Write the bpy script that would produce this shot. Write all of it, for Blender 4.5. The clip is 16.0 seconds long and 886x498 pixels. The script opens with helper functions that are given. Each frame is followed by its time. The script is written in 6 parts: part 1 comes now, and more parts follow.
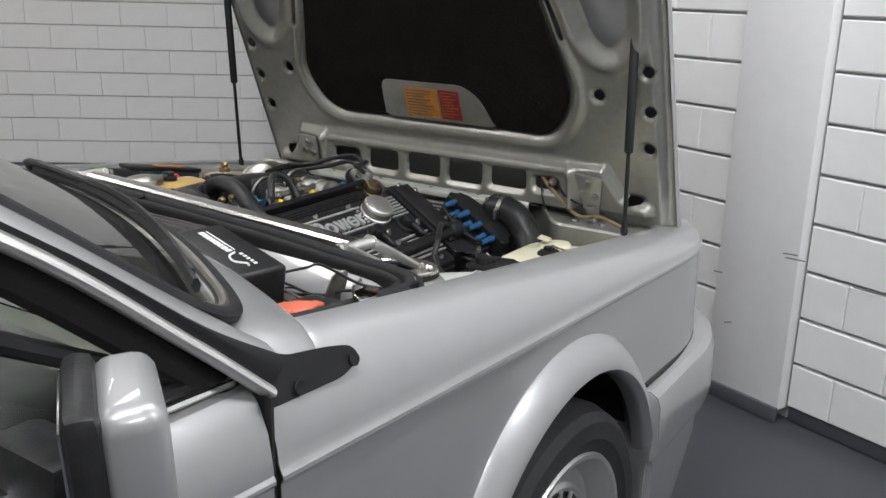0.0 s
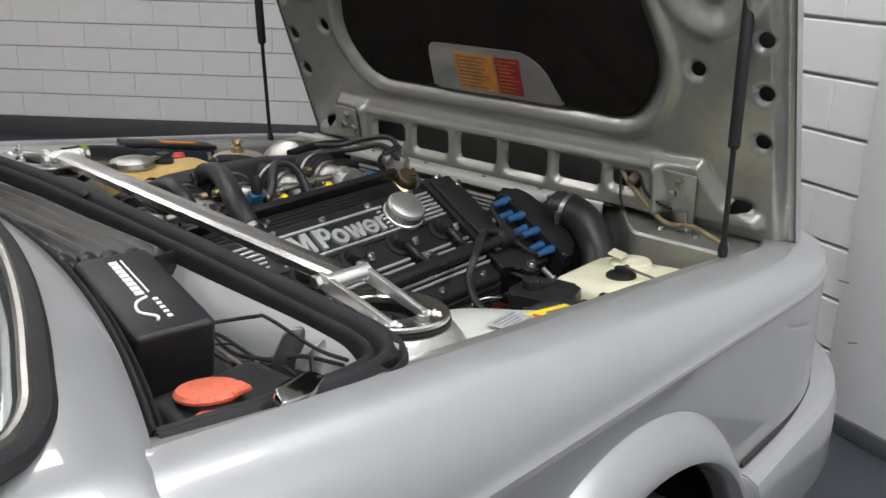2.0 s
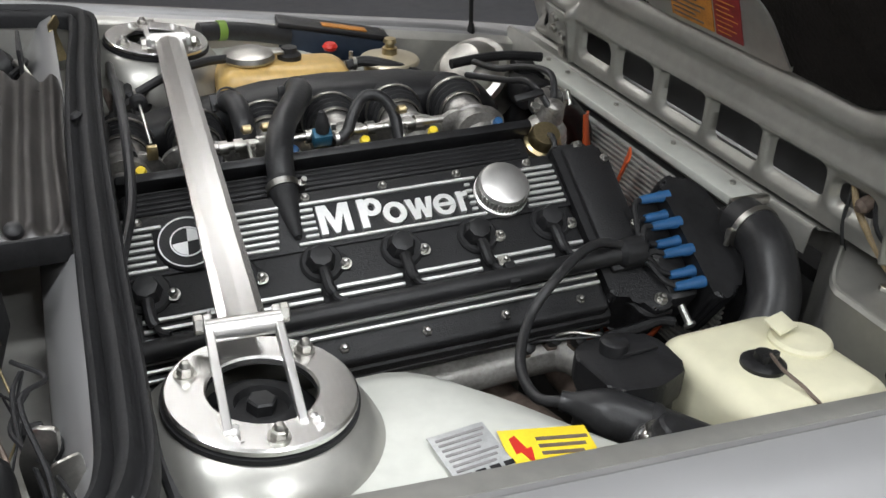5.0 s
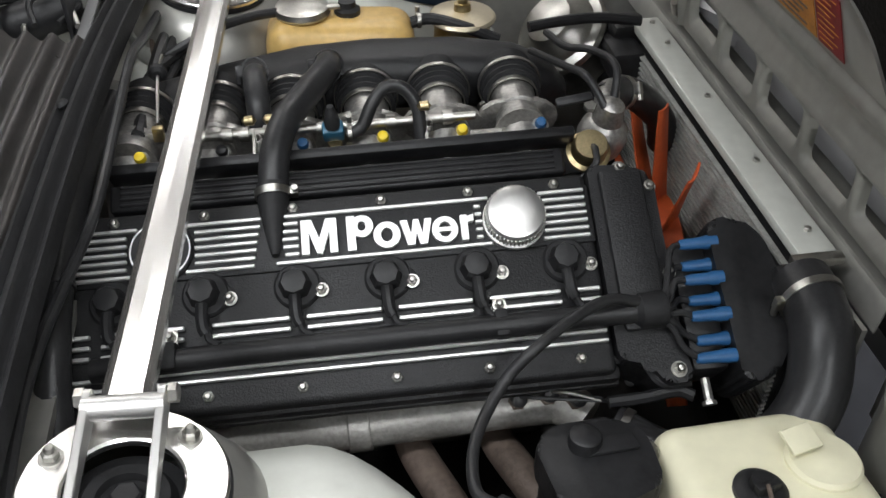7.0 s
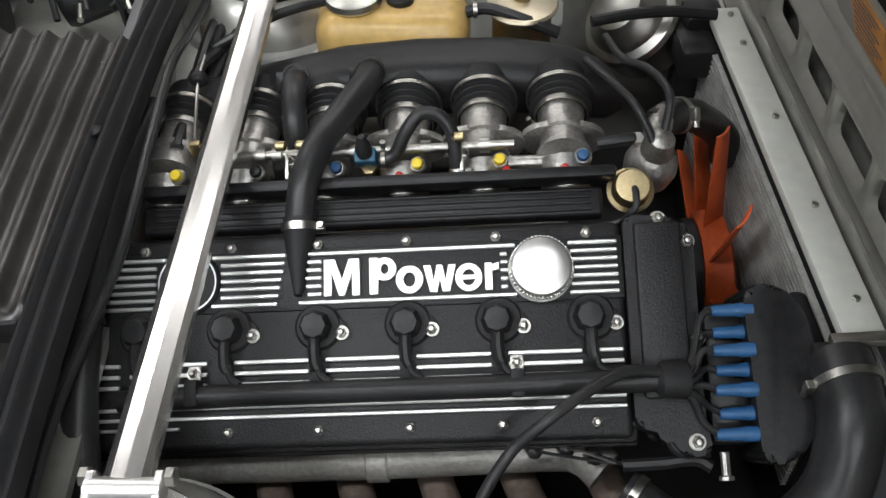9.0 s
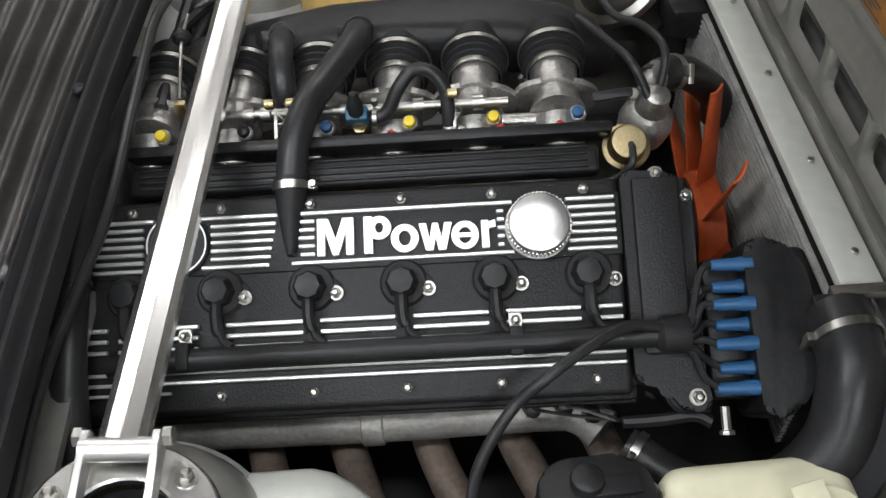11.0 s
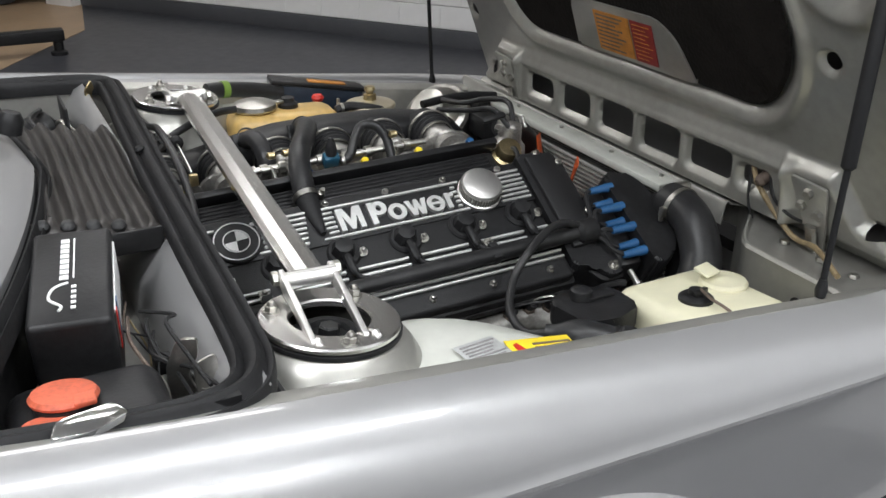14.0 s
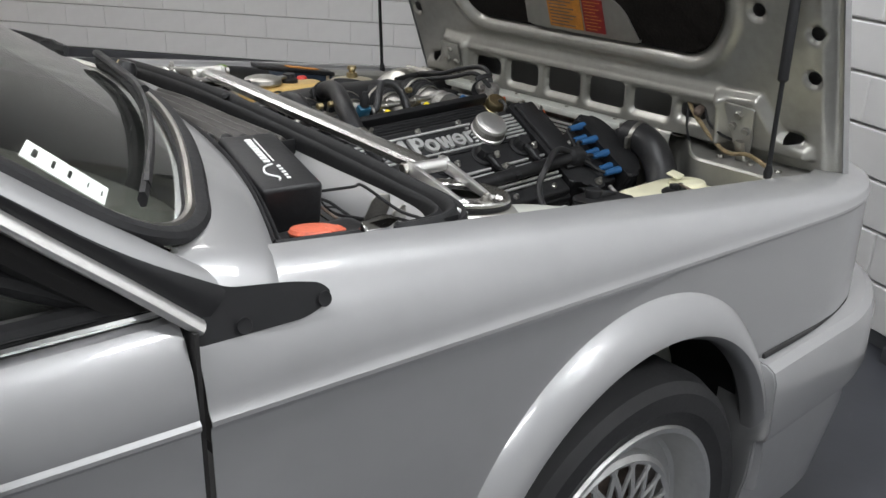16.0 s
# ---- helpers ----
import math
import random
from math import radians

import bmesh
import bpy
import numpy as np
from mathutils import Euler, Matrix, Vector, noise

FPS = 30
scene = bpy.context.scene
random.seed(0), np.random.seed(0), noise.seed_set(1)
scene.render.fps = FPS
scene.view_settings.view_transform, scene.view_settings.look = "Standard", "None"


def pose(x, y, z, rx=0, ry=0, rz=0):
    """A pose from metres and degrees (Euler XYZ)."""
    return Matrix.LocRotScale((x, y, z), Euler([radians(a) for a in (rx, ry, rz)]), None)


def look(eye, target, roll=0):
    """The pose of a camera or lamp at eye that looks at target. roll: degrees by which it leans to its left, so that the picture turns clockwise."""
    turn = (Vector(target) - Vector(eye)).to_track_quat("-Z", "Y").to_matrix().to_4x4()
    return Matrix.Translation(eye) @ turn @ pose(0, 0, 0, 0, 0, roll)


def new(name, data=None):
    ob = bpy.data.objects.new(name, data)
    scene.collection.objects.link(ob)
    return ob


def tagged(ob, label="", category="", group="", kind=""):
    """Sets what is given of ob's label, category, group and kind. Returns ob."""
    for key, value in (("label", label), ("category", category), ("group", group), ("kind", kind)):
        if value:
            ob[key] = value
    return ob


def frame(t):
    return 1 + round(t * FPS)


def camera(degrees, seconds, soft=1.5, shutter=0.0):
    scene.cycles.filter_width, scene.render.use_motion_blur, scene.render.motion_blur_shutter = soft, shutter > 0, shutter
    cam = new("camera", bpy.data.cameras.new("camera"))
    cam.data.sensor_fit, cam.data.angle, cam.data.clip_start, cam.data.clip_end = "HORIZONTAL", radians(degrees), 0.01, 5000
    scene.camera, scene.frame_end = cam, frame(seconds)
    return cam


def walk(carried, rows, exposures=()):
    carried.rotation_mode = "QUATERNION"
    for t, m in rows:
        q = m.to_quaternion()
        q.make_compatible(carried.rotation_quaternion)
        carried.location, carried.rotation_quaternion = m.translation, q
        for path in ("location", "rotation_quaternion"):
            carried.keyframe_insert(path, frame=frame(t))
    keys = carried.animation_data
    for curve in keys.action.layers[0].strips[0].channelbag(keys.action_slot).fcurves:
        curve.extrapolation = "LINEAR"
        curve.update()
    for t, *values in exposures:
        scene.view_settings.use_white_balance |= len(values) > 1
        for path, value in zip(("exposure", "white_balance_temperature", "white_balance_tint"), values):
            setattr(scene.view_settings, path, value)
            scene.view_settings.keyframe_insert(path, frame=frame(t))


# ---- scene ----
cam = camera(52.1, 16.0, soft=1.5)
PATH = [
    (0.0, (-1.2978, -1.2925, 1.268), (0.4004, -0.1625, 0.6776), 1.5),
    (0.5, (-1.2032, -1.2532, 1.2638), (0.4758, -0.103, 0.6563), 1.4),
    (1.0, (-1.0896, -1.2128, 1.2691), (0.5469, -0.0202, 0.6287), 1.2),
    (1.5, (-0.9802, -1.1756, 1.2574), (0.6075, 0.0712, 0.5958), 1.2),
    (2.0, (-0.8772, -1.1321, 1.2479), (0.651, 0.1689, 0.5533), 1.5),
    (2.5, (-0.7901, -1.0981, 1.2489), (0.6669, 0.257, 0.5066), 1.9),
    (3.0, (-0.6914, -1.0694, 1.2553), (0.6659, 0.3547, 0.4545), 2.5),
    (3.5, (-0.5937, -1.0546, 1.2648), (0.6436, 0.445, 0.4099), 2.8),
    (4.0, (-0.4779, -1.0578, 1.2903), (0.5852, 0.5289, 0.3611), 2.7),
    (4.2, (-0.4312, -1.0599, 1.2946), (0.5597, 0.5597, 0.342), 2.7),
    (6.3, (-0.0903, -0.9324, 1.3753), (0.3802, 0.6945, 0.0935), 2.9),
    (6.5, (-0.0627, -0.9218, 1.3827), (0.3568, 0.7062, 0.0839), 2.4),
    (7.0, (0.0096, -0.8889, 1.422), (0.2793, 0.719, 0.0605), 0.6),
    (7.5, (0.0573, -0.8623, 1.4581), (0.2092, 0.7275, 0.0573), -0.9),
    (8.0, (0.1009, -0.8241, 1.5059), (0.1381, 0.719, 0.0467), -2.5),
    (8.2, (0.1136, -0.8092, 1.5208), (0.1179, 0.7147, 0.0414), -3.0),
    (10.5, (0.1189, -0.6722, 1.5601), (0.1179, 0.5937, -0.1455), -3.7),
    (11.0, (0.0892, -0.754, 1.5187), (0.1529, 0.633, -0.0892), -1.8),
    (11.5, (0.0828, -0.8475, 1.4857), (0.1635, 0.6574, -0.0117), -2.6),
    (12.0, (-0.0127, -0.9547, 1.4358), (0.2581, 0.6659, 0.0903), -0.5),
    (12.5, (-0.1253, -1.0408, 1.4018), (0.3547, 0.6287, 0.1784), 0.3),
    (13.0, (-0.2421, -1.1257, 1.3785), (0.4227, 0.5597, 0.2708), 0.3),
    (13.5, (-0.3536, -1.2001, 1.3498), (0.4513, 0.496, 0.3547), 0.8),
    (14.0, (-0.4715, -1.2744, 1.3392), (0.4344, 0.4131, 0.4216), 0.7),
    (14.5, (-0.6181, -1.3296, 1.3105), (0.4067, 0.325, 0.4598), 1.6),
    (15.0, (-0.8039, -1.3371, 1.284), (0.3759, 0.2262, 0.462), 2.9),
    (15.5, (-0.9388, -1.3477, 1.2595), (0.3335, 0.1508, 0.4545), 3.0),
    (16.0, (-1.0248, -1.3636, 1.2457), (0.2942, 0.0988, 0.4524), 2.1),
]
walk(cam, [(t, look(eye, to, roll)) for t, eye, to, roll in PATH], ((0.0, -0.10), (1.5, -0.12), (4.0, -0.13), (6.5, -0.20), (7.5, -0.24), (8.2, -0.22), (10.5, -0.16), (12.5, -0.11), (14.5, -0.12), (16.0, -0.16)))

# ---- light ----
world = bpy.data.worlds.new("world")
scene.world = world
world.use_nodes = True
world.node_tree.nodes["Background"].inputs[0].default_value = (0.9, 0.95, 1.0, 1)
world.node_tree.nodes["Background"].inputs[1].default_value = 0.02
scene.view_settings.exposure = -0.12


def area_lamp(x, y, z, sx, sy, power, color, target=None):
    data = bpy.data.lights.new("area_lamp", "AREA")
    data.shape, data.size, data.size_y = "RECTANGLE", sx, sy
    data.energy, data.color = power, color
    lamp = new("area_lamp", data)
    lamp.matrix_world = look((x, y, z), target or (x, y + 0.001, 0))
    return lamp


COOL, WARM = (0.95, 0.975, 1.0), (1.0, 0.975, 0.945)
LAMPS = [(-2.0, -2.8, 1.5, 0.25, 42, COOL), (0.85, -2.8, 1.5, 0.25, 122, COOL), (-1.5, -0.85, 1.5, 0.30, 42, COOL), (0.5, -0.85, 1.5, 0.30, 29, COOL),
         (-1.5, 1.6, 1.5, 0.25, 18, WARM), (0.5, 1.6, 1.5, 0.25, 13, WARM), (-2.0, 4.2, 1.5, 0.25, 24, WARM), (0.5, 3.6, 1.5, 0.25, 12, WARM)]
CEIL = 3.1
FLOOR = -0.022
for lx, ly, sx, sy, power, color in LAMPS:
    area_lamp(lx, ly, CEIL - 0.10, sx, sy, power, color)


# ---- materials ----
def mat(name, color, rough=0.5, metal=0.0, vary=0.12, scale=8.0, bump=0.0, bump_scale=60.0, coat=0.0, dirt=0.0,
        spec=0.5, trans=0.0, emit=0.0, per_object=0.0, ior=1.45, stretch=None, coat_rough=0.08):
    m = bpy.data.materials.new(name)
    m.use_nodes = True
    nt = m.node_tree
    b = nt.nodes["Principled BSDF"]
    L = nt.links.new
    b.inputs["Roughness"].default_value = rough
    b.inputs["Metallic"].default_value = metal
    b.inputs["Coat Weight"].default_value = coat
    b.inputs["Coat Roughness"].default_value = coat_rough
    b.inputs["Specular IOR Level"].default_value = spec
    b.inputs["Transmission Weight"].default_value = trans
    b.inputs["IOR"].default_value = ior
    if emit:
        b.inputs["Emission Color"].default_value = (*color, 1)
        b.inputs["Emission Strength"].default_value = emit
    tc = nt.nodes.new("ShaderNodeTexCoord")
    src = tc.outputs["Object"]
    if stretch:
        mp = nt.nodes.new("ShaderNodeMapping")
        mp.inputs["Scale"].default_value = stretch
        L(src, mp.inputs["Vector"])
        src = mp.outputs["Vector"]
    n1 = nt.nodes.new("ShaderNodeTexNoise")
    n1.inputs["Scale"].default_value, n1.inputs["Detail"].default_value = scale, 6
    L(src, n1.inputs["Vector"])
    n2 = nt.nodes.new("ShaderNodeTexNoise")
    n2.inputs["Scale"].default_value, n2.inputs["Detail"].default_value = scale * 9, 4
    L(src, n2.inputs["Vector"])
    mix = nt.nodes.new("ShaderNodeMath")
    mix.operation = "MULTIPLY_ADD"
    mix.inputs[1].default_value = 0.45
    L(n2.outputs["Fac"], mix.inputs[0])
    half = nt.nodes.new("ShaderNodeMath")
    half.operation, half.inputs[1].default_value = "MULTIPLY", 0.55
    L(n1.outputs["Fac"], half.inputs[0])
    L(half.outputs[0], mix.inputs[2])
    fac = mix.outputs[0]
    if per_object:
        oi = nt.nodes.new("ShaderNodeObjectInfo")
        ma = nt.nodes.new("ShaderNodeMath")
        ma.operation, ma.inputs[1].default_value = "MULTIPLY_ADD", per_object
        L(oi.outputs["Random"], ma.inputs[0])
        L(fac, ma.inputs[2])
        fac = ma.outputs[0]
    ramp = nt.nodes.new("ShaderNodeValToRGB")
    lo = [max(0, c * (1 - vary - dirt)) for c in color]
    hi = [min(1, c * (1 + vary)) for c in color]
    ramp.color_ramp.elements[0].position, ramp.color_ramp.elements[1].position = 0.34, 0.66
    ramp.color_ramp.elements[0].color, ramp.color_ramp.elements[1].color = (*lo, 1), (*hi, 1)
    L(fac, ramp.inputs["Fac"])
    L(ramp.outputs["Color"], b.inputs["Base Color"])
    rr = nt.nodes.new("ShaderNodeMapRange")
    rr.inputs["To Min"].default_value, rr.inputs["To Max"].default_value = max(0.02, rough * 0.8), min(1, rough * 1.22)
    L(n2.outputs["Fac"], rr.inputs["Value"])
    L(rr.outputs[0], b.inputs["Roughness"])
    if bump:
        n3 = nt.nodes.new("ShaderNodeTexNoise")
        n3.inputs["Scale"].default_value, n3.inputs["Detail"].default_value = bump_scale, 5
        L(src, n3.inputs["Vector"])
        bp = nt.nodes.new("ShaderNodeBump")
        bp.inputs["Strength"].default_value, bp.inputs["Distance"].default_value = bump, 0.004
        L(n3.outputs["Fac"], bp.inputs["Height"])
        L(bp.outputs["Normal"], b.inputs["Normal"])
    return m


M_PAINT = mat("silver_paint", (0.340, 0.339, 0.340), 0.37, 0.42, 0.03, 3, 0.012, 900, coat=0.8, coat_rough=0.04)
M_BAYPAINT = mat("bay_paint", (0.40, 0.395, 0.365), 0.36, 0.6, 0.08, 7, 0.05, 40, coat=0.35, dirt=0.05)
M_HOODIN = mat("hood_inner_paint", (0.345, 0.34, 0.312), 0.34, 0.6, 0.08, 6, 0.04, 30, coat=0.4, dirt=0.06)
M_LINER = mat("hood_liner_felt", (0.010, 0.0085, 0.0075), 0.95, 0, 0.4, 14, 0.8, 160, spec=0.15)
M_BLACK = mat("black_crackle", (0.014, 0.014, 0.015), 0.48, 0, 0.25, 12, 0.25, 420, spec=0.4)
M_PLASTIC = mat("black_plastic", (0.015, 0.015, 0.016), 0.42, 0, 0.35, 14, 0.08, 200, dirt=0.1, spec=0.38)
M_RUBBER = mat("black_rubber", (0.015, 0.015, 0.016), 0.6, 0, 0.3, 18, 0.12, 150, dirt=0.1, spec=0.35)
M_HOSE = mat("hose_rubber", (0.021, 0.021, 0.022), 0.36, 0, 0.3, 22, 0.1, 110, spec=0.42)
M_TRIM = mat("trim_black", (0.011, 0.011, 0.012), 0.50, 0, 0.15, 10, 0.03, 300, spec=0.35)
M_ALU = mat("brushed_aluminium", (0.76, 0.75, 0.73), 0.36, 0.92, 0.05, 5, 0.0, 90, stretch=(5, 1, 5))
M_BAR = mat("polished_bar", (0.78, 0.77, 0.75), 0.24, 1.0, 0.05, 4, 0.05, 25, stretch=(9, 0.6, 9))
M_PIPE = mat("grey_cast_pipe", (0.33, 0.32, 0.30), 0.45, 0.4, 0.25, 20, 0.2, 130, dirt=0.1)
M_RIB = mat("machined_rib", (0.72, 0.72, 0.71), 0.42, 0.8, 0.08, 30)
M_CAST = mat("cast_aluminium", (0.42, 0.41, 0.39), 0.38, 0.85, 0.25, 25, 0.25, 130, dirt=0.15)
M_STEEL = mat("zinc_steel", (0.46, 0.45, 0.42), 0.34, 1.0, 0.15, 40, 0.05, 200)
M_CHROME = mat("chrome", (0.80, 0.80, 0.80), 0.12, 1.0, 0.04, 20)
M_BRASS = mat("yellow_zinc", (0.55, 0.45, 0.26), 0.35, 1.0, 0.2, 40)
M_RUST = mat("brown_manifold", (0.15, 0.115, 0.095), 0.6, 0.3, 0.35, 16, 0.4, 90)
M_CREAM = mat("cream_plastic", (0.74, 0.71, 0.52), 0.42, 0, 0.05, 5, 0.03, 40, dirt=0.04)
M_AMBER = mat("amber_plastic", (0.60, 0.40, 0.14), 0.30, 0, 0.12, 9, 0.05, 60, dirt=0.1)
M_BLUE = mat("blue_boot", (0.018, 0.085, 0.21), 0.45, 0, 0.12, 30)
M_ORANGE = mat("orange_fan", (0.55, 0.095, 0.025), 0.5, 0, 0.12, 14, 0.05, 60, dirt=0.12)
M_REDORANGE = mat("orange_cap", (0.60, 0.13, 0.07), 0.5, 0, 0.22, 25, 0.05, 80, dirt=0.1)
M_YELLOW = mat("yellow_label", (0.80, 0.60, 0.03), 0.4, 0, 0.08, 30)
M_WHITE = mat("white_print", (0.80, 0.80, 0.79), 0.45, 0, 0.04, 30)
M_LABELG = mat("label_grey", (0.45, 0.46, 0.46), 0.35, 0.3, 0.2, 90)
M_STKOR = mat("sticker_orange", (0.44, 0.18, 0.03), 0.5, 0, 0.3, 45)
M_STKRED = mat("sticker_red", (0.20, 0.018, 0.020), 0.5, 0, 0.3, 45)
M_RED = mat("red_plastic", (0.55, 0.03, 0.02), 0.4)
M_GREEN = mat("green_band", (0.15, 0.25, 0.04), 0.5)
M_FLOORG = mat("floor_grey_paint", (0.044, 0.046, 0.054), 0.42, 0, 0.15, 2.0, 0.04, 60, coat=0.1)
M_FLOORTAN = mat("floor_tan", (0.42, 0.30, 0.19), 0.45, 0, 0.12, 3.0, 0.03, 60)
M_WALL = mat("white_wall_paint", (0.80, 0.795, 0.79), 0.55, 0, 0.03, 2.0, 0.12, 45, per_object=0.12)
M_WALLP = mat("white_render", (0.80, 0.795, 0.795), 0.6, 0, 0.03, 2.5, 0.10, 60)
# for the unseen walls: grey sets how bright the car's side and glass look
M_WALLG = mat("unseen_wall_grey", (0.42, 0.42, 0.42), 0.6, 0, 0.05, 2.5, 0.10, 60)
M_MORTAR = mat("painted_joint", (0.60, 0.595, 0.59), 0.7, 0, 0.08, 20, 0.2, 90)
M_SKIRT = mat("skirting_dark", (0.075, 0.077, 0.085), 0.5, 0, 0.1, 6, 0.05, 40)
M_CEIL = mat("ceiling_white", (0.72, 0.72, 0.71), 0.7, 0, 0.04, 2)
M_SCUFF = mat("scuff_mark", (0.22, 0.21, 0.21), 0.7, 0, 0.3, 60)
# cabin black; also stands in for shade in gaps, holes and below the bay
M_DARKIN = mat("interior_and_shade_dark", (0.018, 0.017, 0.017), 0.7, 0, 0.3, 8)
M_TYRE = mat("tyre_rubber", (0.020, 0.020, 0.021), 0.62, 0, 0.2, 20, 0.1, 100)
M_RIM = mat("silver_rim", (0.58, 0.58, 0.57), 0.32, 0.8, 0.08, 10, coat=0.3)
M_DULLCAR = mat("grey_car_paint", (0.25, 0.26, 0.27), 0.4, 0.4, 0.05, 4, coat=0.4)
M_TUBE = mat("lamp_diffuser", (0.95, 0.97, 1.0), 0.5, emit=6.0)
M_SEALANT = mat("grey_sealer", (0.33, 0.33, 0.31), 0.6, 0, 0.15, 12, 0.2, 60)
M_ORLAMP = mat("orange_lens", (0.50, 0.13, 0.03), 0.2, 0, 0.1, 30, coat=0.6)

M_GLASS = bpy.data.materials.new("window_glass")
M_GLASS.use_nodes = True
_b = M_GLASS.node_tree.nodes["Principled BSDF"]
_b.inputs["Base Color"].default_value = (0.80, 0.84, 0.80, 1)
_b.inputs["Roughness"].default_value, _b.inputs["Transmission Weight"].default_value, _b.inputs["IOR"].default_value = 0.02, 1.0, 1.36


# ---- building helpers ----
def V(*a):
    return Vector(a)


def part(name, bm, material, parent=None, label="", smooth=35):
    """Link a bmesh as one mesh object, under a thing or a part."""
    bmesh.ops.recalc_face_normals(bm, faces=bm.faces)
    limit = radians(smooth)
    for f in bm.faces:
        f.smooth = smooth > 0
    for e in bm.edges:
        if len(e.link_faces) == 2 and e.calc_face_angle(0) > limit:
            e.smooth = False
    me = bpy.data.meshes.new(name)
    bm.to_mesh(me)
    bm.free()
    me.materials.append(material)
    ob = new(name, me)
    if parent is not None:
        ob.parent = parent
        ob.matrix_parent_inverse = Matrix.Translation(-parent.location)
    if label:
        ob["label"] = label
    return ob


def thing(name, label, category, group="", kind="", at=(0, 0, 0)):
    ob = new(name)
    ob.location = at
    ob.empty_display_size = 0.05
    return tagged(ob, label, category, group, kind)


def frame_of(origin, zaxis, xhint=(1, 0, 0)):
    z = Vector(zaxis).normalized()
    x = Vector(xhint)
    if abs(x.normalized().dot(z)) > 0.95:
        x = Vector((0, 1, 0))
    x = (x - z * x.dot(z)).normalized()
    y = z.cross(x)
    m = Matrix((x, y, z)).transposed().to_4x4()
    m.translation = origin
    return m


def add_box(bm, c, s, m=None, bevel=0.0, seg=2):
    r = bmesh.ops.create_cube(bm, size=1.0, matrix=(m or Matrix()) @ Matrix.Translation(c) @ Matrix.Diagonal((*s, 1)))
    if bevel:
        es = list({e for v in r["verts"] for e in v.link_edges})
        bmesh.ops.bevel(bm, geom=es, offset=bevel, segments=seg, affect="EDGES", profile=0.5)
    return bm


def box(c, s, m=None, bevel=0.0, seg=2):
    return add_box(bmesh.new(), c, s, m, bevel, seg)


def add_lathe(bm, m, prof, n=32, cap=True):
    """A turned solid: prof is (radius, height) from bottom to top, about the z axis of m."""
    rings = []
    for r, h in prof:
        if r < 1e-5:
            rings.append([bm.verts.new(m @ V(0, 0, h))])
        else:
            rings.append([bm.verts.new(m @ V(r * math.cos(2 * math.pi * i / n), r * math.sin(2 * math.pi * i / n), h)) for i in range(n)])
    for a, b in zip(rings, rings[1:]):
        for i in range(n):
            j = (i + 1) % n
            if len(a) == 1 and len(b) == 1:
                continue
            if len(a) == 1:
                bm.faces.new((a[0], b[i], b[j]))
            elif len(b) == 1:
                bm.faces.new((a[i], a[j], b[0]))
            else:
                bm.faces.new((a[i], a[j], b[j], b[i]))
    if cap:
        for ring in (rings[0], rings[-1]):
            if len(ring) > 2:
                bm.faces.new(ring)
    return bm


def lathe(m, prof, n=32, cap=True):
    return add_lathe(bmesh.new(), m, prof, n, cap)


def spline(pts, per=8):
    pts = [Vector(p) for p in pts]
    if len(pts) < 3:
        return pts
    q = [pts[0] * 2 - pts[1]] + pts + [pts[-1] * 2 - pts[-2]]
    out = []
    for i in range(1, len(q) - 2):
        for k in range(per):
            t = k / per
            a, b, c, d = q[i - 1], q[i], q[i + 1], q[i + 2]
            out.append(0.5 * ((2 * b) + (c - a) * t + (2 * a - 5 * b + 4 * c - d) * t * t + (3 * b - a - 3 * c + d) * t ** 3))
    out.append(pts[-1])
    return out


def add_tube(bm, pts, r, n=12, per=8, smooth=True, flat=1.0, hint=(0, 0, 1), rfun=None):
    """A swept round (or flattened) tube through pts."""
    path = spline(pts, per) if smooth else [Vector(p) for p in pts]
    prev = None
    N = len(path)
    up = Vector(hint)
    for k, p in enumerate(path):
        d = (path[min(k + 1, N - 1)] - path[max(k - 1, 0)]).normalized()
        if abs(d.dot(up)) > 0.98:
            up = Vector((1, 0, 0)) if abs(d.x) < 0.9 else Vector((0, 1, 0))
        s = d.cross(up).normalized()
        u = s.cross(d).normalized()
        up = u if flat == 1.0 else up
        rr = r * (rfun(k / (N - 1)) if rfun else 1.0)
        ring = [bm.verts.new(p + s * (rr * math.cos(2 * math.pi * i / n)) + u * (rr * flat * math.sin(2 * math.pi * i / n))) for i in range(n)]
        if prev:
            for i in range(n):
                j = (i + 1) % n
                bm.faces.new((prev[i], prev[j], ring[j], ring[i]))
        else:
            bm.faces.new(ring)
        prev = ring
    bm.faces.new(prev)
    return bm


def tube(pts, r, n=12, per=8, smooth=True, flat=1.0, hint=(0, 0, 1), rfun=None):
    return add_tube(bmesh.new(), pts, r, n, per, smooth, flat, hint, rfun)


def grid(rows, closed_u=False):
    """A skin over rows of points."""
    bm = bmesh.new()
    vs = [[bm.verts.new(p) for p in r] for r in rows]
    for a, b in zip(vs, vs[1:]):
        k = len(a)
        for i in range(k if closed_u else k - 1):
            j = (i + 1) % k
            bm.faces.new((a[i], a[j], b[j], b[i]))
    return bm


def thicken(bm, d):
    bmesh.ops.recalc_face_normals(bm, faces=bm.faces)
    bmesh.ops.solidify(bm, geom=bm.faces[:], thickness=d)
    return bm


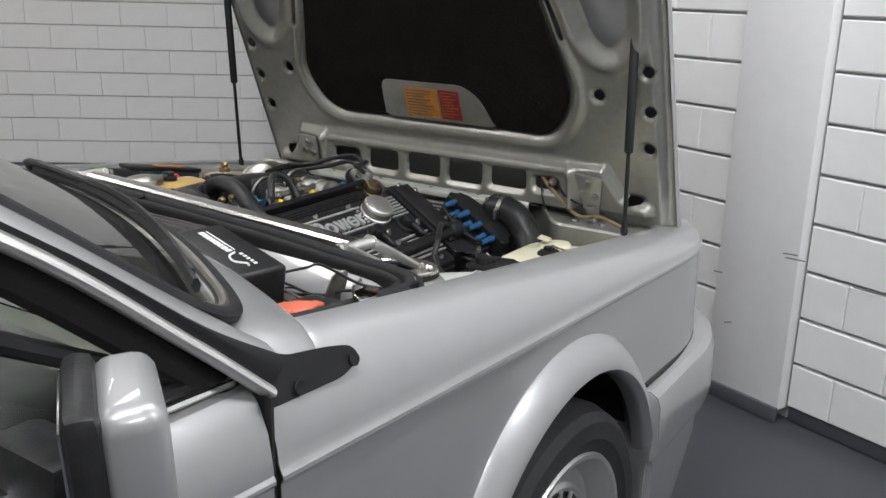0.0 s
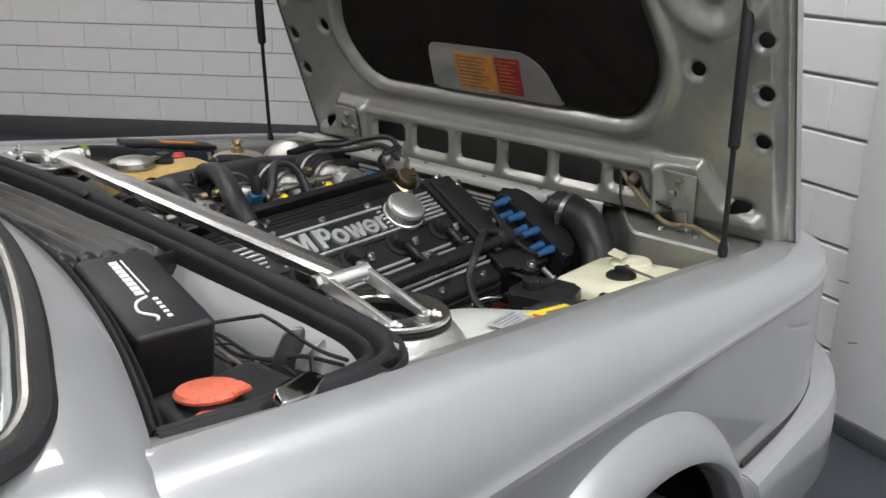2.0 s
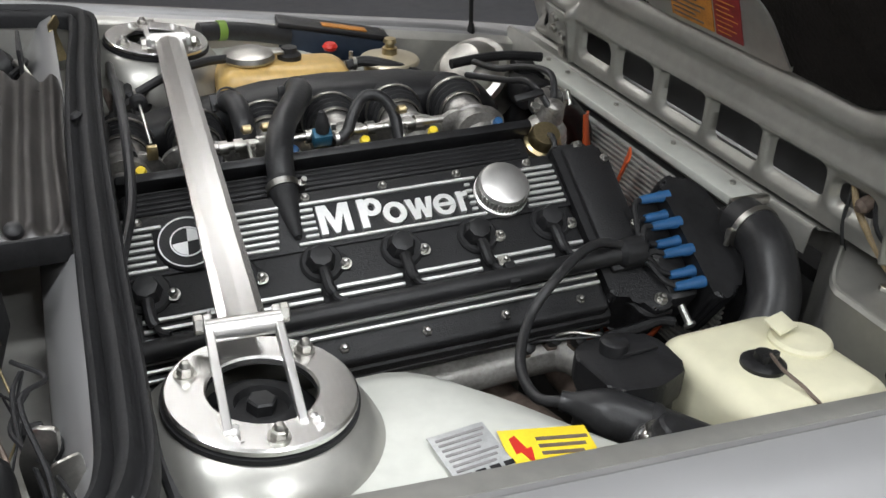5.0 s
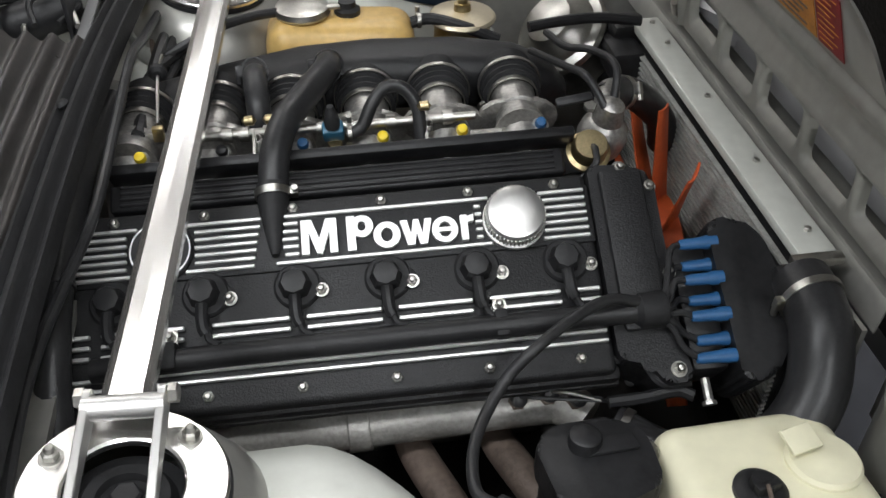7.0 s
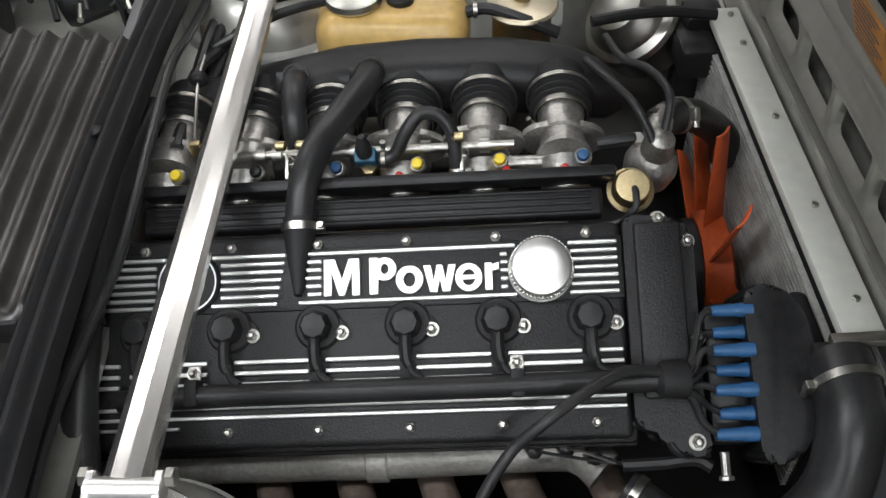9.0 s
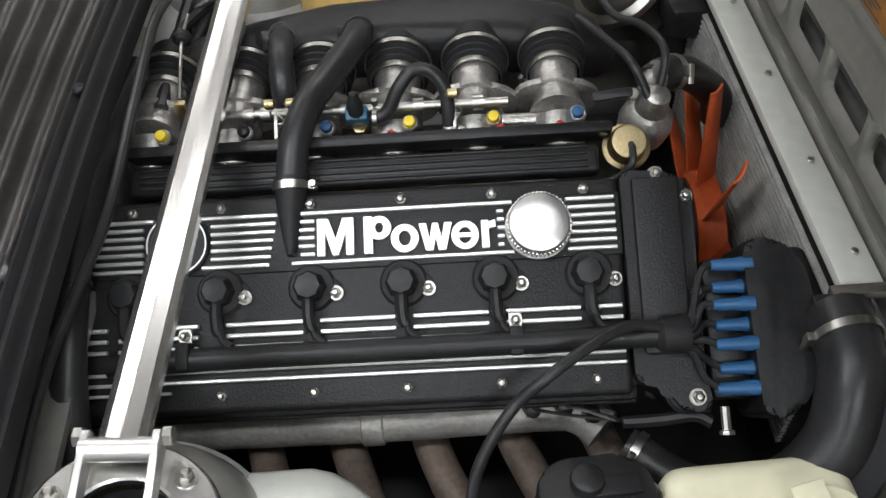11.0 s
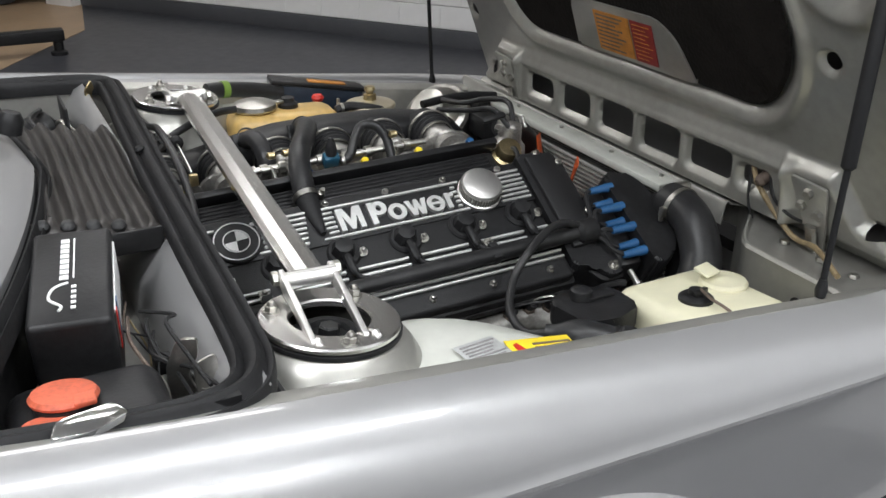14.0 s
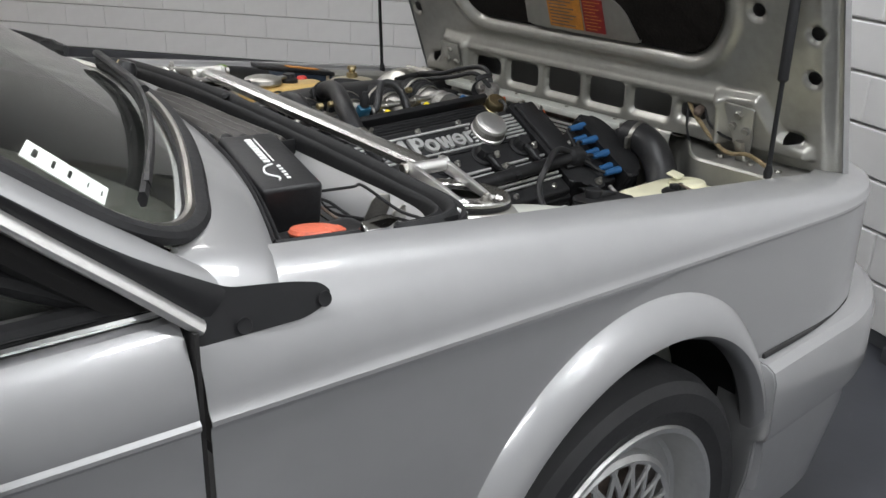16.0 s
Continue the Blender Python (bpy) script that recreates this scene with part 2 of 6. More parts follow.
def plate(poly, m, depth, bevel=0.0):
    """A flat polygon extruded by depth along z of m."""
    bm = bmesh.new()
    lo = [bm.verts.new(m @ V(x, y, 0)) for x, y in poly]
    hi = [bm.verts.new(m @ V(x, y, depth)) for x, y in poly]
    k = len(poly)
    bm.faces.new(lo), bm.faces.new(hi)
    for i in range(k):
        bm.faces.new((lo[i], lo[(i + 1) % k], hi[(i + 1) % k], hi[i]))
    if bevel:
        bmesh.ops.bevel(bm, geom=bm.edges[:], offset=bevel, segments=2, affect="EDGES", profile=0.5)
    return bm


def rounded(poly, r, n=5):
    """The polygon with its corners rounded."""
    out = []
    k = len(poly)
    for i in range(k):
        p, a, b = (Vector(poly[j % k]) for j in (i, i - 1, i + 1))
        da, db = (a - p), (b - p)
        ra = min(r, da.length * 0.45, db.length * 0.45)
        s, e = p + da.normalized() * ra, p + db.normalized() * ra
        for t in range(n + 1):
            t /= n
            out.append(tuple(s * (1 - t) ** 2 + p * 2 * t * (1 - t) + e * t * t))
    return out


def hexnut(m, r, h):
    return lathe(m, [(r, 0), (r, h * 0.85), (r * 0.85, h)], 6)


def cap_nut(m, s=1.0):
    """Washer, hexagon and a domed stud."""
    bm = lathe(m, [(0.0085 * s, 0), (0.0085 * s, 0.0015 * s)], 16)
    add_lathe(bm, m @ Matrix.Translation((0, 0, 0.0015 * s)), [(0.0062 * s, 0), (0.0062 * s, 0.005 * s), (0.005 * s, 0.006 * s)], 6)
    add_lathe(bm, m @ Matrix.Translation((0, 0, 0.0065 * s)), [(0.0042 * s, 0), (0.0042 * s, 0.003 * s), (0.0028 * s, 0.0052 * s), (0, 0.006 * s)], 12)
    return bm


def clamp_band(m, r, w=0.009):
    bm = lathe(m, [(r, -w / 2), (r + 0.0018, -w / 2), (r + 0.0018, w / 2), (r, w / 2)], 28, cap=False)
    add_box(bm, (r + 0.005, 0, 0), (0.009, 0.016, w * 1.05), m, 0.0015)
    add_lathe(bm, m @ Matrix.Translation((r + 0.006, 0.007, 0)) @ Matrix.Rotation(-math.pi / 2, 4, "X"), [(0.0038, 0), (0.0038, 0.009)], 8)
    return bm


def sd_poly(px, py, poly):
    """Signed distance from a point to a polygon (negative inside) and the nearest border point."""
    best, q, inside = 1e9, None, False
    k = len(poly)
    for i in range(k):
        ax, ay = poly[i]
        bx, by = poly[(i + 1) % k]
        ex, ey = bx - ax, by - ay
        t = max(0, min(1, ((px - ax) * ex + (py - ay) * ey) / (ex * ex + ey * ey + 1e-12)))
        cx, cy = ax + ex * t, ay + ey * t
        d = (px - cx) ** 2 + (py - cy) ** 2
        if d < best:
            best, q = d, (cx, cy)
        if (ay > py) != (by > py) and px < (bx - ax) * (py - ay) / (by - ay) + ax:
            inside = not inside
    best = math.sqrt(best)
    return (-best if inside else best), q


def smoothstep(a, b, x):
    t = max(0, min(1, (x - a) / (b - a)))
    return t * t * (3 - 2 * t)


# ---- room ----
floor = tagged(part("floor", box((0.2, 1.0, FLOOR - 0.05), (14, 16, 0.1)), M_FLOORG), "dark grey painted concrete garage floor", "floor", kind="structure")

WF_P, WF_D, WF_N = V(1.445, -0.739, 0), V(0.361, 0.932, 0).normalized(), V(0.932, -0.361, 0).normalized()
WB_P, WB_N = V(2.40, 3.84, 0), V(0.788, 0.616, 0).normalized()
WB_D = V(WB_N.y, -WB_N.x, 0)
COURSE, BLOCK = 0.1485, 0.295


def wall_frame(p, d, n):
    """x along the wall, y into the wall, z up."""
    m = Matrix((d, n, V(0, 0, 1))).transposed().to_4x4()
    m.translation = p
    return m


def block_mesh(w, h, depth=0.03, chamfer=0.004):
    bm = box((0, 0, 0), (w, depth, h))
    es = [e for e in bm.edges if all(v.co.y < 0 for v in e.verts)]
    bmesh.ops.bevel(bm, geom=es, offset=chamfer, segments=1, affect="EDGES")
    me = bpy.data.meshes.new("block")
    bm.to_mesh(me)
    bm.free()
    me.materials.append(M_WALL)
    return me


BLOCKS = {}


def lay_blocks(parent, m, x0, x1, z0, courses, shift=0.0, joint=0.009, chamfer=0.004):
    """Courses of painted blocks in half bond, each block an object of its own."""
    for c in range(courses):
        z = z0 + c * COURSE
        x = x0 + ((shift + 0.5 * (c % 2)) % 1.0) * BLOCK - BLOCK
        while x < x1:
            a, b = max(x, x0), min(x + BLOCK, x1)
            x += BLOCK
            w = round(b - a - 0.0012, 4)
            if w < 0.02:
                continue
            if (w, joint) not in BLOCKS:
                BLOCKS[w, joint] = block_mesh(w, COURSE - joint, 0.03, chamfer)
            ob = new("block", BLOCKS[w, joint])
            ob.parent = parent
            ob.matrix_basis = m @ Matrix.Translation(((a + b) / 2, 0.014 + random.uniform(-0.001, 0.001), z + COURSE / 2))


MF = wall_frame(WF_P + WF_N * 0.04, WF_D, WF_N)
wall_front = tagged(part("wall_north", box((0.1, 0.125, 1.55), (7.2, 0.2, 3.2), MF), M_MORTAR), "white painted sand-lime block wall with recessed joints", "wall", kind="structure")
MB = wall_frame(WB_P, WB_D, WB_N)
wall_back = tagged(part("wall_east", box((-0.3, 0.125, 1.55), (5.8, 0.2, 3.2), MB), M_MORTAR), "off-white painted block wall in thin courses", "wall", kind="structure")
MP = wall_frame(WF_P, WF_D, WF_N)
tagged(part("pilaster", box((0.1425, 0.03, 1.58), (0.285, 0.06, 3.12), MP, 0.004), M_WALLP), "smooth white rendered pilaster on the block wall", "pilaster", kind="structure")
for k, (sx, sw) in enumerate(((-1.9, 3.79), (0.2875 + 1.3, 2.6))):
    part("baseboard", box((sx, 0.018, 0.004), (sw, 0.018, 0.05), MF, 0.003), M_SKIRT, wall_front)
part("baseboard", box((0.1425, -0.006, 0.004), (0.285, 0.014, 0.05), MP, 0.002), M_SKIRT, wall_front)
part("baseboard", box((-0.3, -0.012, 0.03), (5.8, 0.024, 0.11), MB, 0.003), M_SKIRT, wall_back)
for (u, z, w, ang) in ((-0.05, 0.512, 0.07, 4), (-0.03, 0.523, 0.05, 6), (0.22, 0.40, 0.035, 5), (0.16, 0.245, 0.03, 20), (-0.24, 0.47, 0.16, 2)):
    u = u + 0.06 if u > -0.1 else u
    part("scuff", box((0, 0, 0), (w, 0.0012, 0.004), (MP if u > -0.02 else MF) @ pose(u, -0.0004 if u > -0.02 else -0.001, z, 0, ang, 0), 0.0005), M_SCUFF, wall_front)
# added walls out of view close the room and dim the car's reflections
tagged(part("wall_south", box((-1.5, -4.6, 1.5), (11, 0.2, 3.2)), M_WALLG), "unseen plain wall, grey to hold down reflections on the car", "wall", kind="structure")
tagged(part("wall_west", box((-4.6, 1.0, 1.5), (0.2, 13, 3.2)), M_WALLG), "unseen plain wall, grey to hold down reflections on the car", "wall", kind="structure")
tagged(part("wall_far", box((-1.0, 7.6, 1.5), (9, 0.2, 3.2)), M_WALLP), "white rendered wall behind the workshop bay", "wall", kind="structure")
tagged(part("end_pillar", box((-3.33, 0.06, 1.55), (0.26, 0.36, 3.2), MB, 0.006), M_WALLP), "smooth white pillar at the end of the block wall", "pillar", kind="structure")
tagged(part("floor_tan", plate([(-4.4, 3.2), (-1.15, 3.2), (0.30, 5.4), (0.55, 7.4), (-4.4, 7.4)], Matrix.Translation((0, 0, FLOOR)), 0.004), M_FLOORTAN), "light brown worn workshop floor area", "floor", kind="structure")
tagged(part("ceiling", box((0.2, 1.0, CEIL + 0.05), (14, 16, 0.1)), M_CEIL), "plain white ceiling", "ceiling", kind="structure")
for lx, ly, sx, sy, power, color in LAMPS:
    cl = thing("ceiling_light", "long white fluorescent ceiling light fitting", "ceiling light", "ceiling lights", at=(lx, ly, CEIL))
    part("housing", box((lx, ly, CEIL - 0.03), (sx + 0.04, sy + 0.06, 0.056), None, 0.006), M_WALLP, cl)
    part("diffuser", box((lx, ly, CEIL - 0.070), (sx, sy, 0.02), None, 0.006), M_TUBE, cl)


# ---- car body ----
car = thing("car", "silver two-door coupe with its front-hinged bonnet standing open", "car", at=(-0.065, 0, FLOOR))
WX, WZ = -0.065, 0.290


def top_z(x):
    return 0.906 - 0.1165 * (x + 0.60) - 0.02 * max(0, x - 0.3) ** 2


def crease_z(x):
    return 0.797 - 0.043 * (x + 0.85)


def side_path():
    """Plan of the wing's outer side from the door to the nose corner, with outward normals."""
    pts = [V(x, -0.716 + 0.010 * max(0, (-x - 0.3)) ** 2) for x in np.linspace(-0.712, 0.42, 120)]
    cx, cy = 0.42, -0.716
    for k in range(1, 46):
        a = k / 45 * math.pi / 2
        pts.append(V(cx + 0.46 * math.sin(a), cy + 0.30 * (1 - math.cos(a)) ** 1.15))
    return pts


def wing(sign):
    path = side_path()
    n = len(path)
    rows, info = [], []
    for k, p in enumerate(path):
        d = (path[min(k + 1, n - 1)] - path[max(k - 1, 0)]).normalized()
        nrm = V(d.y, -d.x)
        zt, zc = top_z(p.x), crease_z(p.x)
        inner = 0.716 - 0.622 + 0.012 * smoothstep(-0.2, 0.6, p.x)
        prof = [(-inner - 0.018, zt - 0.050), (-inner - 0.016, zt - 0.014), (-inner - 0.002, zt - 0.009), (-inner, zt - 0.003), (-inner + 0.004, zt)]
        for t in np.linspace(0.06, 1, 16):
            o = -inner + 0.004 + (inner - 0.006) * math.sin(t * 1.40) / math.sin(1.40)
            z = zt - (zt - zc - 0.012) * (1 - math.cos(t * 1.42)) / (1 - math.cos(1.42))
            prof.append((o, z))
        prof += [(0.0002, zc + 0.0065), (0.0032, zc + 0.002), (0.0035, zc - 0.002), (0.0006, zc - 0.007), (0.0, zc - 0.010)]
        for t in np.linspace(0.04, 1, 46):
            z = zc - 0.010 - t * (zc - 0.010 - 0.16)
            prof.append((0.009 * math.sin(t * 1.9) - 0.022 * t ** 3, z))
        dip = 0.030 * smoothstep(-0.600, -0.660, p.x)
        prof = [(o, z - dip * min(1, max(0, (-o - 0.03) / 0.04))) for o, z in prof]
        rows.append([V(p.x + nrm.x * o, (p.y + nrm.y * o), z) for o, z in prof])
    bm = grid(rows)
    # the wheel opening, its rim drawn to a true circle
    R = 0.352
    cz = 0.325
    dead = []
    for v in bm.verts:
        if v.co.z < crease_z(v.co.x) - 0.005:
            dx, dz = v.co.x - WX, v.co.z - cz
            r = math.hypot(dx, dz)
            if v.co.z < cz:
                r = abs(dx) if abs(dx) > 1e-6 else 1e-6
            if abs(r - R) < 0.008 and dz > 0:
                v.co.x, v.co.z = WX + dx * R / r, cz + dz * R / r
            elif r < R:
                dead.append(v)
    bmesh.ops.delete(bm, geom=dead, context="VERTS")
    if sign > 0:
        bmesh.ops.scale(bm, vec=(1, -1, 1), verts=bm.verts)
    return thicken(bm, -0.0012 if sign < 0 else 0.0012)


part("wing", wing(-1), M_PAINT, car, "satin silver front wing with a sharp swage line", 28)
part("wing", wing(1), M_PAINT, car, "satin silver front wing", 28)


def flare():
    rows = []
    for k in range(61):
        a = radians(-8 + 190 * k / 60)
        ca, sa = math.cos(a), math.sin(a)
        row = []
        for t in np.linspace(0, 1, 14):
            r = 0.378 - t * 0.036
            cz = 0.352 - t * 0.034
            y = -0.712 - 0.042 * math.sin(min(1, t * 1.15) * math.pi / 2) ** 0.8
            if t > 0.86:
                y += (t - 0.86) * 0.10
            row.append(V(WX + 0.004 + ca * r, y, cz + sa * r))
        for d in (0.012, 0.03):
            row.append(V(WX + 0.004 + ca * 0.340, -0.742 + d, 0.318 + sa * 0.340))
        rows.append(row)
    return thicken(grid(rows), 0.002)


part("wheel_arch_flare", flare(), M_PAINT, car, "rounded silver wheel arch extension", 30)
part("wheel_house", lathe(Matrix.Translation((WX, -0.70, 0.33)) @ Matrix.Rotation(math.pi / 2, 4, "X"), [(0.355, -0.006), (0.36, -0.30)], 48, cap=False), M_RUBBER, car, "black wheel housing")
part("wheel_house_back", lathe(Matrix.Translation((WX, -0.395, 0.33)) @ Matrix.Rotation(math.pi / 2, 4, "X"), [(0.0, 0), (0.36, 0.0)], 48, cap=False), M_RUBBER, car)


def wheel():
    w = Matrix.Translation((WX, -0.735, WZ)) @ Matrix.Rotation(math.pi / 2, 4, "X")
    T = lathe(w, [(0.225, -0.205), (0.27, -0.215), (0.300, -0.200), (0.311, -0.17), (0.312, -0.10), (0.311, -0.035), (0.300, -0.006), (0.285, 0.006), (0.255, 0.006), (0.238, -0.002), (0.222, -0.006)], 72, cap=False)
    wh = part("wheel", lathe(w, [(0.05, -0.09), (0.05, -0.03)], 24), M_RIM, car, "silver cross-spoke alloy wheel")
    part("tyre", T, M_TYRE, wh, "black low-profile tyre", 25)
    part("rim", lathe(w, [(0.150, -0.10), (0.150, -0.034), (0.158, -0.030), (0.166, -0.036), (0.170, -0.050), (0.192, -0.054), (0.198, -0.048), (0.204, -0.030), (0.212, -0.010), (0.219, 0.001), (0.227, 0.002), (0.230, -0.003), (0.226, -0.012), (0.219, -0.02), (0.205, -0.10)], 72, cap=False), M_RIM, wh, "polished stepped rim lip", 25)
    part("brake_disc", lathe(w, [(0.0, -0.11), (0.165, -0.11), (0.165, -0.12)], 48, cap=False), M_RUST, wh)
    for k in range(20):
        a = 2 * math.pi * k / 20
        for s in (-1, 1):
            b = a + s * 0.34
            pts = [w @ V(0.055 * math.cos(a), 0.055 * math.sin(a), -0.034), w @ V(0.100 * math.cos(a + s * 0.16), 0.100 * math.sin(a + s * 0.16), -0.030), w @ V(0.152 * math.cos(b), 0.152 * math.sin(b), -0.036)]
            part("spoke", tube(pts, 0.0038, 6, 3, flat=1.6), M_RIM, wh)
    part("hub_cap", lathe(w, [(0.045, -0.03), (0.045, -0.018), (0.035, -0.012), (0.0, -0.010)], 32), M_RIM, wh)


wheel()

# bumper and lower valance
rows = []
for k in range(50):
    t = k / 49
    if t < 0.45:
        p, nn = V(0.272 + t / 0.45 * 0.25, -0.760 + 0.012 * t), V(0, -1)
    else:
        a = (t - 0.45) / 0.55 * math.pi / 2
        p, nn = V(0.522 + 0.43 * math.sin(a), -0.755 + 0.34 * (1 - math.cos(a))), V(math.sin(a), -math.cos(a))
    rows.append([V(p.x + nn.x * o, p.y + nn.y * o, z) for o, z in ((-0.10, 0.522), (-0.045, 0.522), (-0.020, 0.520), (-0.006, 0.512), (0.0, 0.495), (0.004, 0.40), (0.0, 0.385), (-0.02, 0.375), (-0.022, 0.30), (-0.05, 0.13), (-0.10, 0.12))])
part("front_bumper", thicken(grid(rows), -0.003), M_PAINT, car, "silver wrap-around plastic front bumper and spoiler", 25)
BE = [(0.10, 0.522), (0.045, 0.522), (0.020, 0.520), (0.006, 0.512), (0.0, 0.495), (-0.004, 0.40), (0.0, 0.385), (0.02, 0.375), (0.022, 0.30), (0.05, 0.13), (0.10, 0.12)]
part("bumper_end", plate([(z, y) for y, z in BE], frame_of(V(0.274, -0.760, 0), (-1, 0, 0), (0, 0, 1)), 0.004, 0.001), M_PAINT, car, "silver end face of the bumper by the wheel")
part("bumper_gap", tube([V(0.285, -0.722, 0.527), V(0.42, -0.721, 0.5265), V(0.53, -0.712, 0.526), V(0.64, -0.690, 0.526), V(0.74, -0.640, 0.526), V(0.82, -0.570, 0.526)], 0.006, 8, 6), M_DARKIN, car, "dark gap above the bumper")
part("corner_lamp", box((0.866, -0.530, 0.580), (0.03, 0.08, 0.12), pose(0, 0, 0), 0.008), M_ORLAMP, car, "orange corner lamp lens")
part("nose_panel", box((0.80, 0, 0.60), (0.10, 1.0, 0.22), None, 0.02), M_PAINT, car)
part("nose_inner", box((0.71, 0, 0.66), (0.10, 1.16, 0.02)), M_DARKIN, car)

# door, its window and the A-pillar
def door_skin():
    rows = []
    for x in np.linspace(-0.722, -1.75, 40):
        zc = crease_z(x)
        y0 = -0.716 + 0.010 * max(0, (-x - 0.3)) ** 2 - 0.001
        zs = 0.887 + 0.012 * (-x - 0.72)
        prof = [(-0.050, zs - 0.004), (-0.040, zs), (-0.030, zs - 0.003), (-0.018, zs - 0.016), (-0.006, zs - 0.045), (0.0, zc + 0.014), (0.0002, zc + 0.0065), (0.0034, zc + 0.002), (0.0036, zc - 0.002), (0.0004, zc - 0.0065), (0.0, zc - 0.010)]
        prof += [(0.004 * math.sin(t * 3.0) - 0.024 * t ** 2.6, zc - 0.01 - t * (zc - 0.18)) for t in np.linspace(0.1, 1, 14)]
        rows.append([V(x, y0 - o, z) for o, z in prof])
    return thicken(grid(rows), 0.0015)


door = part("door", door_skin(), M_PAINT, car, "silver door panel with the swage line", 28)
part("waist_trim", tube([V(-0.735, -0.672, 0.893), V(-1.0, -0.674, 0.900), V(-1.7, -0.676, 0.905)], 0.009, 10, 4, flat=0.6), M_CHROME, door, "bright chrome waist strip")
part("waist_seal", tube([V(-0.745, -0.660, 0.899), V(-1.0, -0.660, 0.905), V(-1.7, -0.662, 0.910)], 0.011, 10, 4), M_RUBBER, door)
part("door_gap", box((-0.717, -0.700, 0.52), (0.004, 0.022, 0.72)), M_DARKIN, car)
part("sill", box((-1.0, -0.66, 0.17), (1.3, 0.05, 0.10), None, 0.02), M_PAINT, car)
PIL = [V(-0.703, -0.690, 0.874), V(-0.795, -0.680, 0.955), V(-0.950, -0.662, 1.082), V(-1.20, -0.625, 1.235), V(-1.55, -0.575, 1.345)]
part("pillar_trim", tube([p + V(-0.004, -0.006, 0.004) for p in PIL], 0.0125, 12, 6, flat=0.6), M_ALU, car, "dull bright strip along the windscreen pillar")
part("pillar_inner", tube([p + V(-0.02, 0.03, -0.005) for p in PIL], 0.02, 10, 4), M_DARKIN, car)
TR = rounded([(-0.728, 0.860), (-0.60, 0.857), (-0.574, 0.864), (-0.566, 0.874), (-0.577, 0.885), (-0.605, 0.892), (-0.67, 0.902), (-0.718, 0.926), (-0.79, 0.985), (-0.80, 0.958), (-0.712, 0.884)], 0.010)
def trim_plate():
    bm = bmesh.new()
    f = bm.faces.new([bm.verts.new((x, -0.700 + 0.35 * (z - 0.86) + (0.10 * max(0, -x - 0.70)), z)) for x, z in TR])
    return thicken(bm, 0.006)
tp = part("wing_corner_trim", trim_plate(), M_TRIM, car, "black plastic corner trim at the foot of the pillar")
for x, z in ((-0.577, 0.870), (-0.665, 0.868)):
    part("trim_screw", lathe(frame_of(V(x, -0.703 + 0.35 * (z - 0.86), z), (0, -1, 0.3)), [(0.008, 0), (0.0075, 0.0006), (0.006, 0.0002), (0, 0.0002)], 20), M_TRIM, tp)
part("side_glass", thicken(grid([[V(x, -0.66 + 0.10 * t, 0.90 + t * min(0.40, max(0.0, (-0.74 - x) * 0.62))) for t in (0, 0.5, 1)] for x in np.linspace(-0.76, -1.75, 20)]), 0.004), M_GLASS, door).visible_shadow = False
part("quarter_frame", tube([V(-0.78, -0.655, 0.905), V(-0.93, -0.640, 0.985), V(-1.10, -0.625, 1.08)], 0.010, 8), M_RUBBER, door)

# scuttle, windscreen
def cowl_front(y):
    return -0.420 - 0.086 * abs(y) - 0.30 * y * y


def glass_foot(y):
    return -0.482 - 0.06 * abs(y) - 0.40 * y * y


rows = []
for y in np.linspace(-0.683, 0.683, 75):
    a, b = cowl_front(y), glass_foot(y)
    e = smoothstep(0.45, 0.655, abs(y))
    g = max(0, abs(y) - 0.635) / 0.057
    za, zb = 0.910 - 0.004 * e - 0.030 * g * g, 0.945 - 0.018 * e - 0.045 * g * g
    row = [V(a + 0.004, y, za - 0.045), V(a + 0.004, y, za - 0.006), V(a - 0.002, y, za)]
    for t in np.linspace(0.1, 1, 9):
        row.append(V(a + (b - 0.02 - a) * t, y, za + (zb - za) * t + 0.006 * math.sin(t * math.pi)))
    rows.append(row)
part("scuttle_panel", thicken(grid(rows), 0.0015), M_PAINT, car, "silver scuttle panel below the windscreen", 30)


def glass_pt(y, h):
    w = 1 - 0.16 * h
    return V(glass_foot(y) - h * 0.96 + 0.06 * h * h, y * w, 0.952 - 0.034 * abs(y / 0.64) ** 3 + h * (0.58 + 0.16 * abs(y / 0.64) ** 3) - 0.10 * h * h)


gl = part("windscreen", thicken(grid([[glass_pt(y, h) for y in np.linspace(-0.64, 0.64, 41)] for h in np.linspace(0, 0.8, 13)]), 0.005), M_GLASS, car, "curved laminated windscreen glass")
gl.visible_shadow = False
rim = [glass_pt(-0.648, h) for h in np.linspace(0.8, 0.09, 9)] + [glass_pt(-0.640, 0.045), glass_pt(-0.615, 0.014)] + [glass_pt(y, -0.002) for y in np.linspace(-0.57, 0.57, 23)] + [glass_pt(0.615, 0.014), glass_pt(0.640, 0.045)] + [glass_pt(0.648, h) for h in np.linspace(0.09, 0.8, 9)]
part("windscreen_seal", tube([p + V(0, 0, 0.002) for p in rim], 0.0165, 10, 3, flat=0.6), M_RUBBER, car, "black rubber windscreen seal")
GAS = [glass_pt(-0.652, h) + V(0, 0, 0.004) for h in (0.005, 0.10, 0.26, 0.50, 0.80)]
BLK = [V(-0.672, -0.684, 0.902), V(-0.775, -0.684, 0.966), V(-0.920, -0.668, 1.078), V(-1.18, -0.630, 1.245), V(-1.54, -0.578, 1.362)]
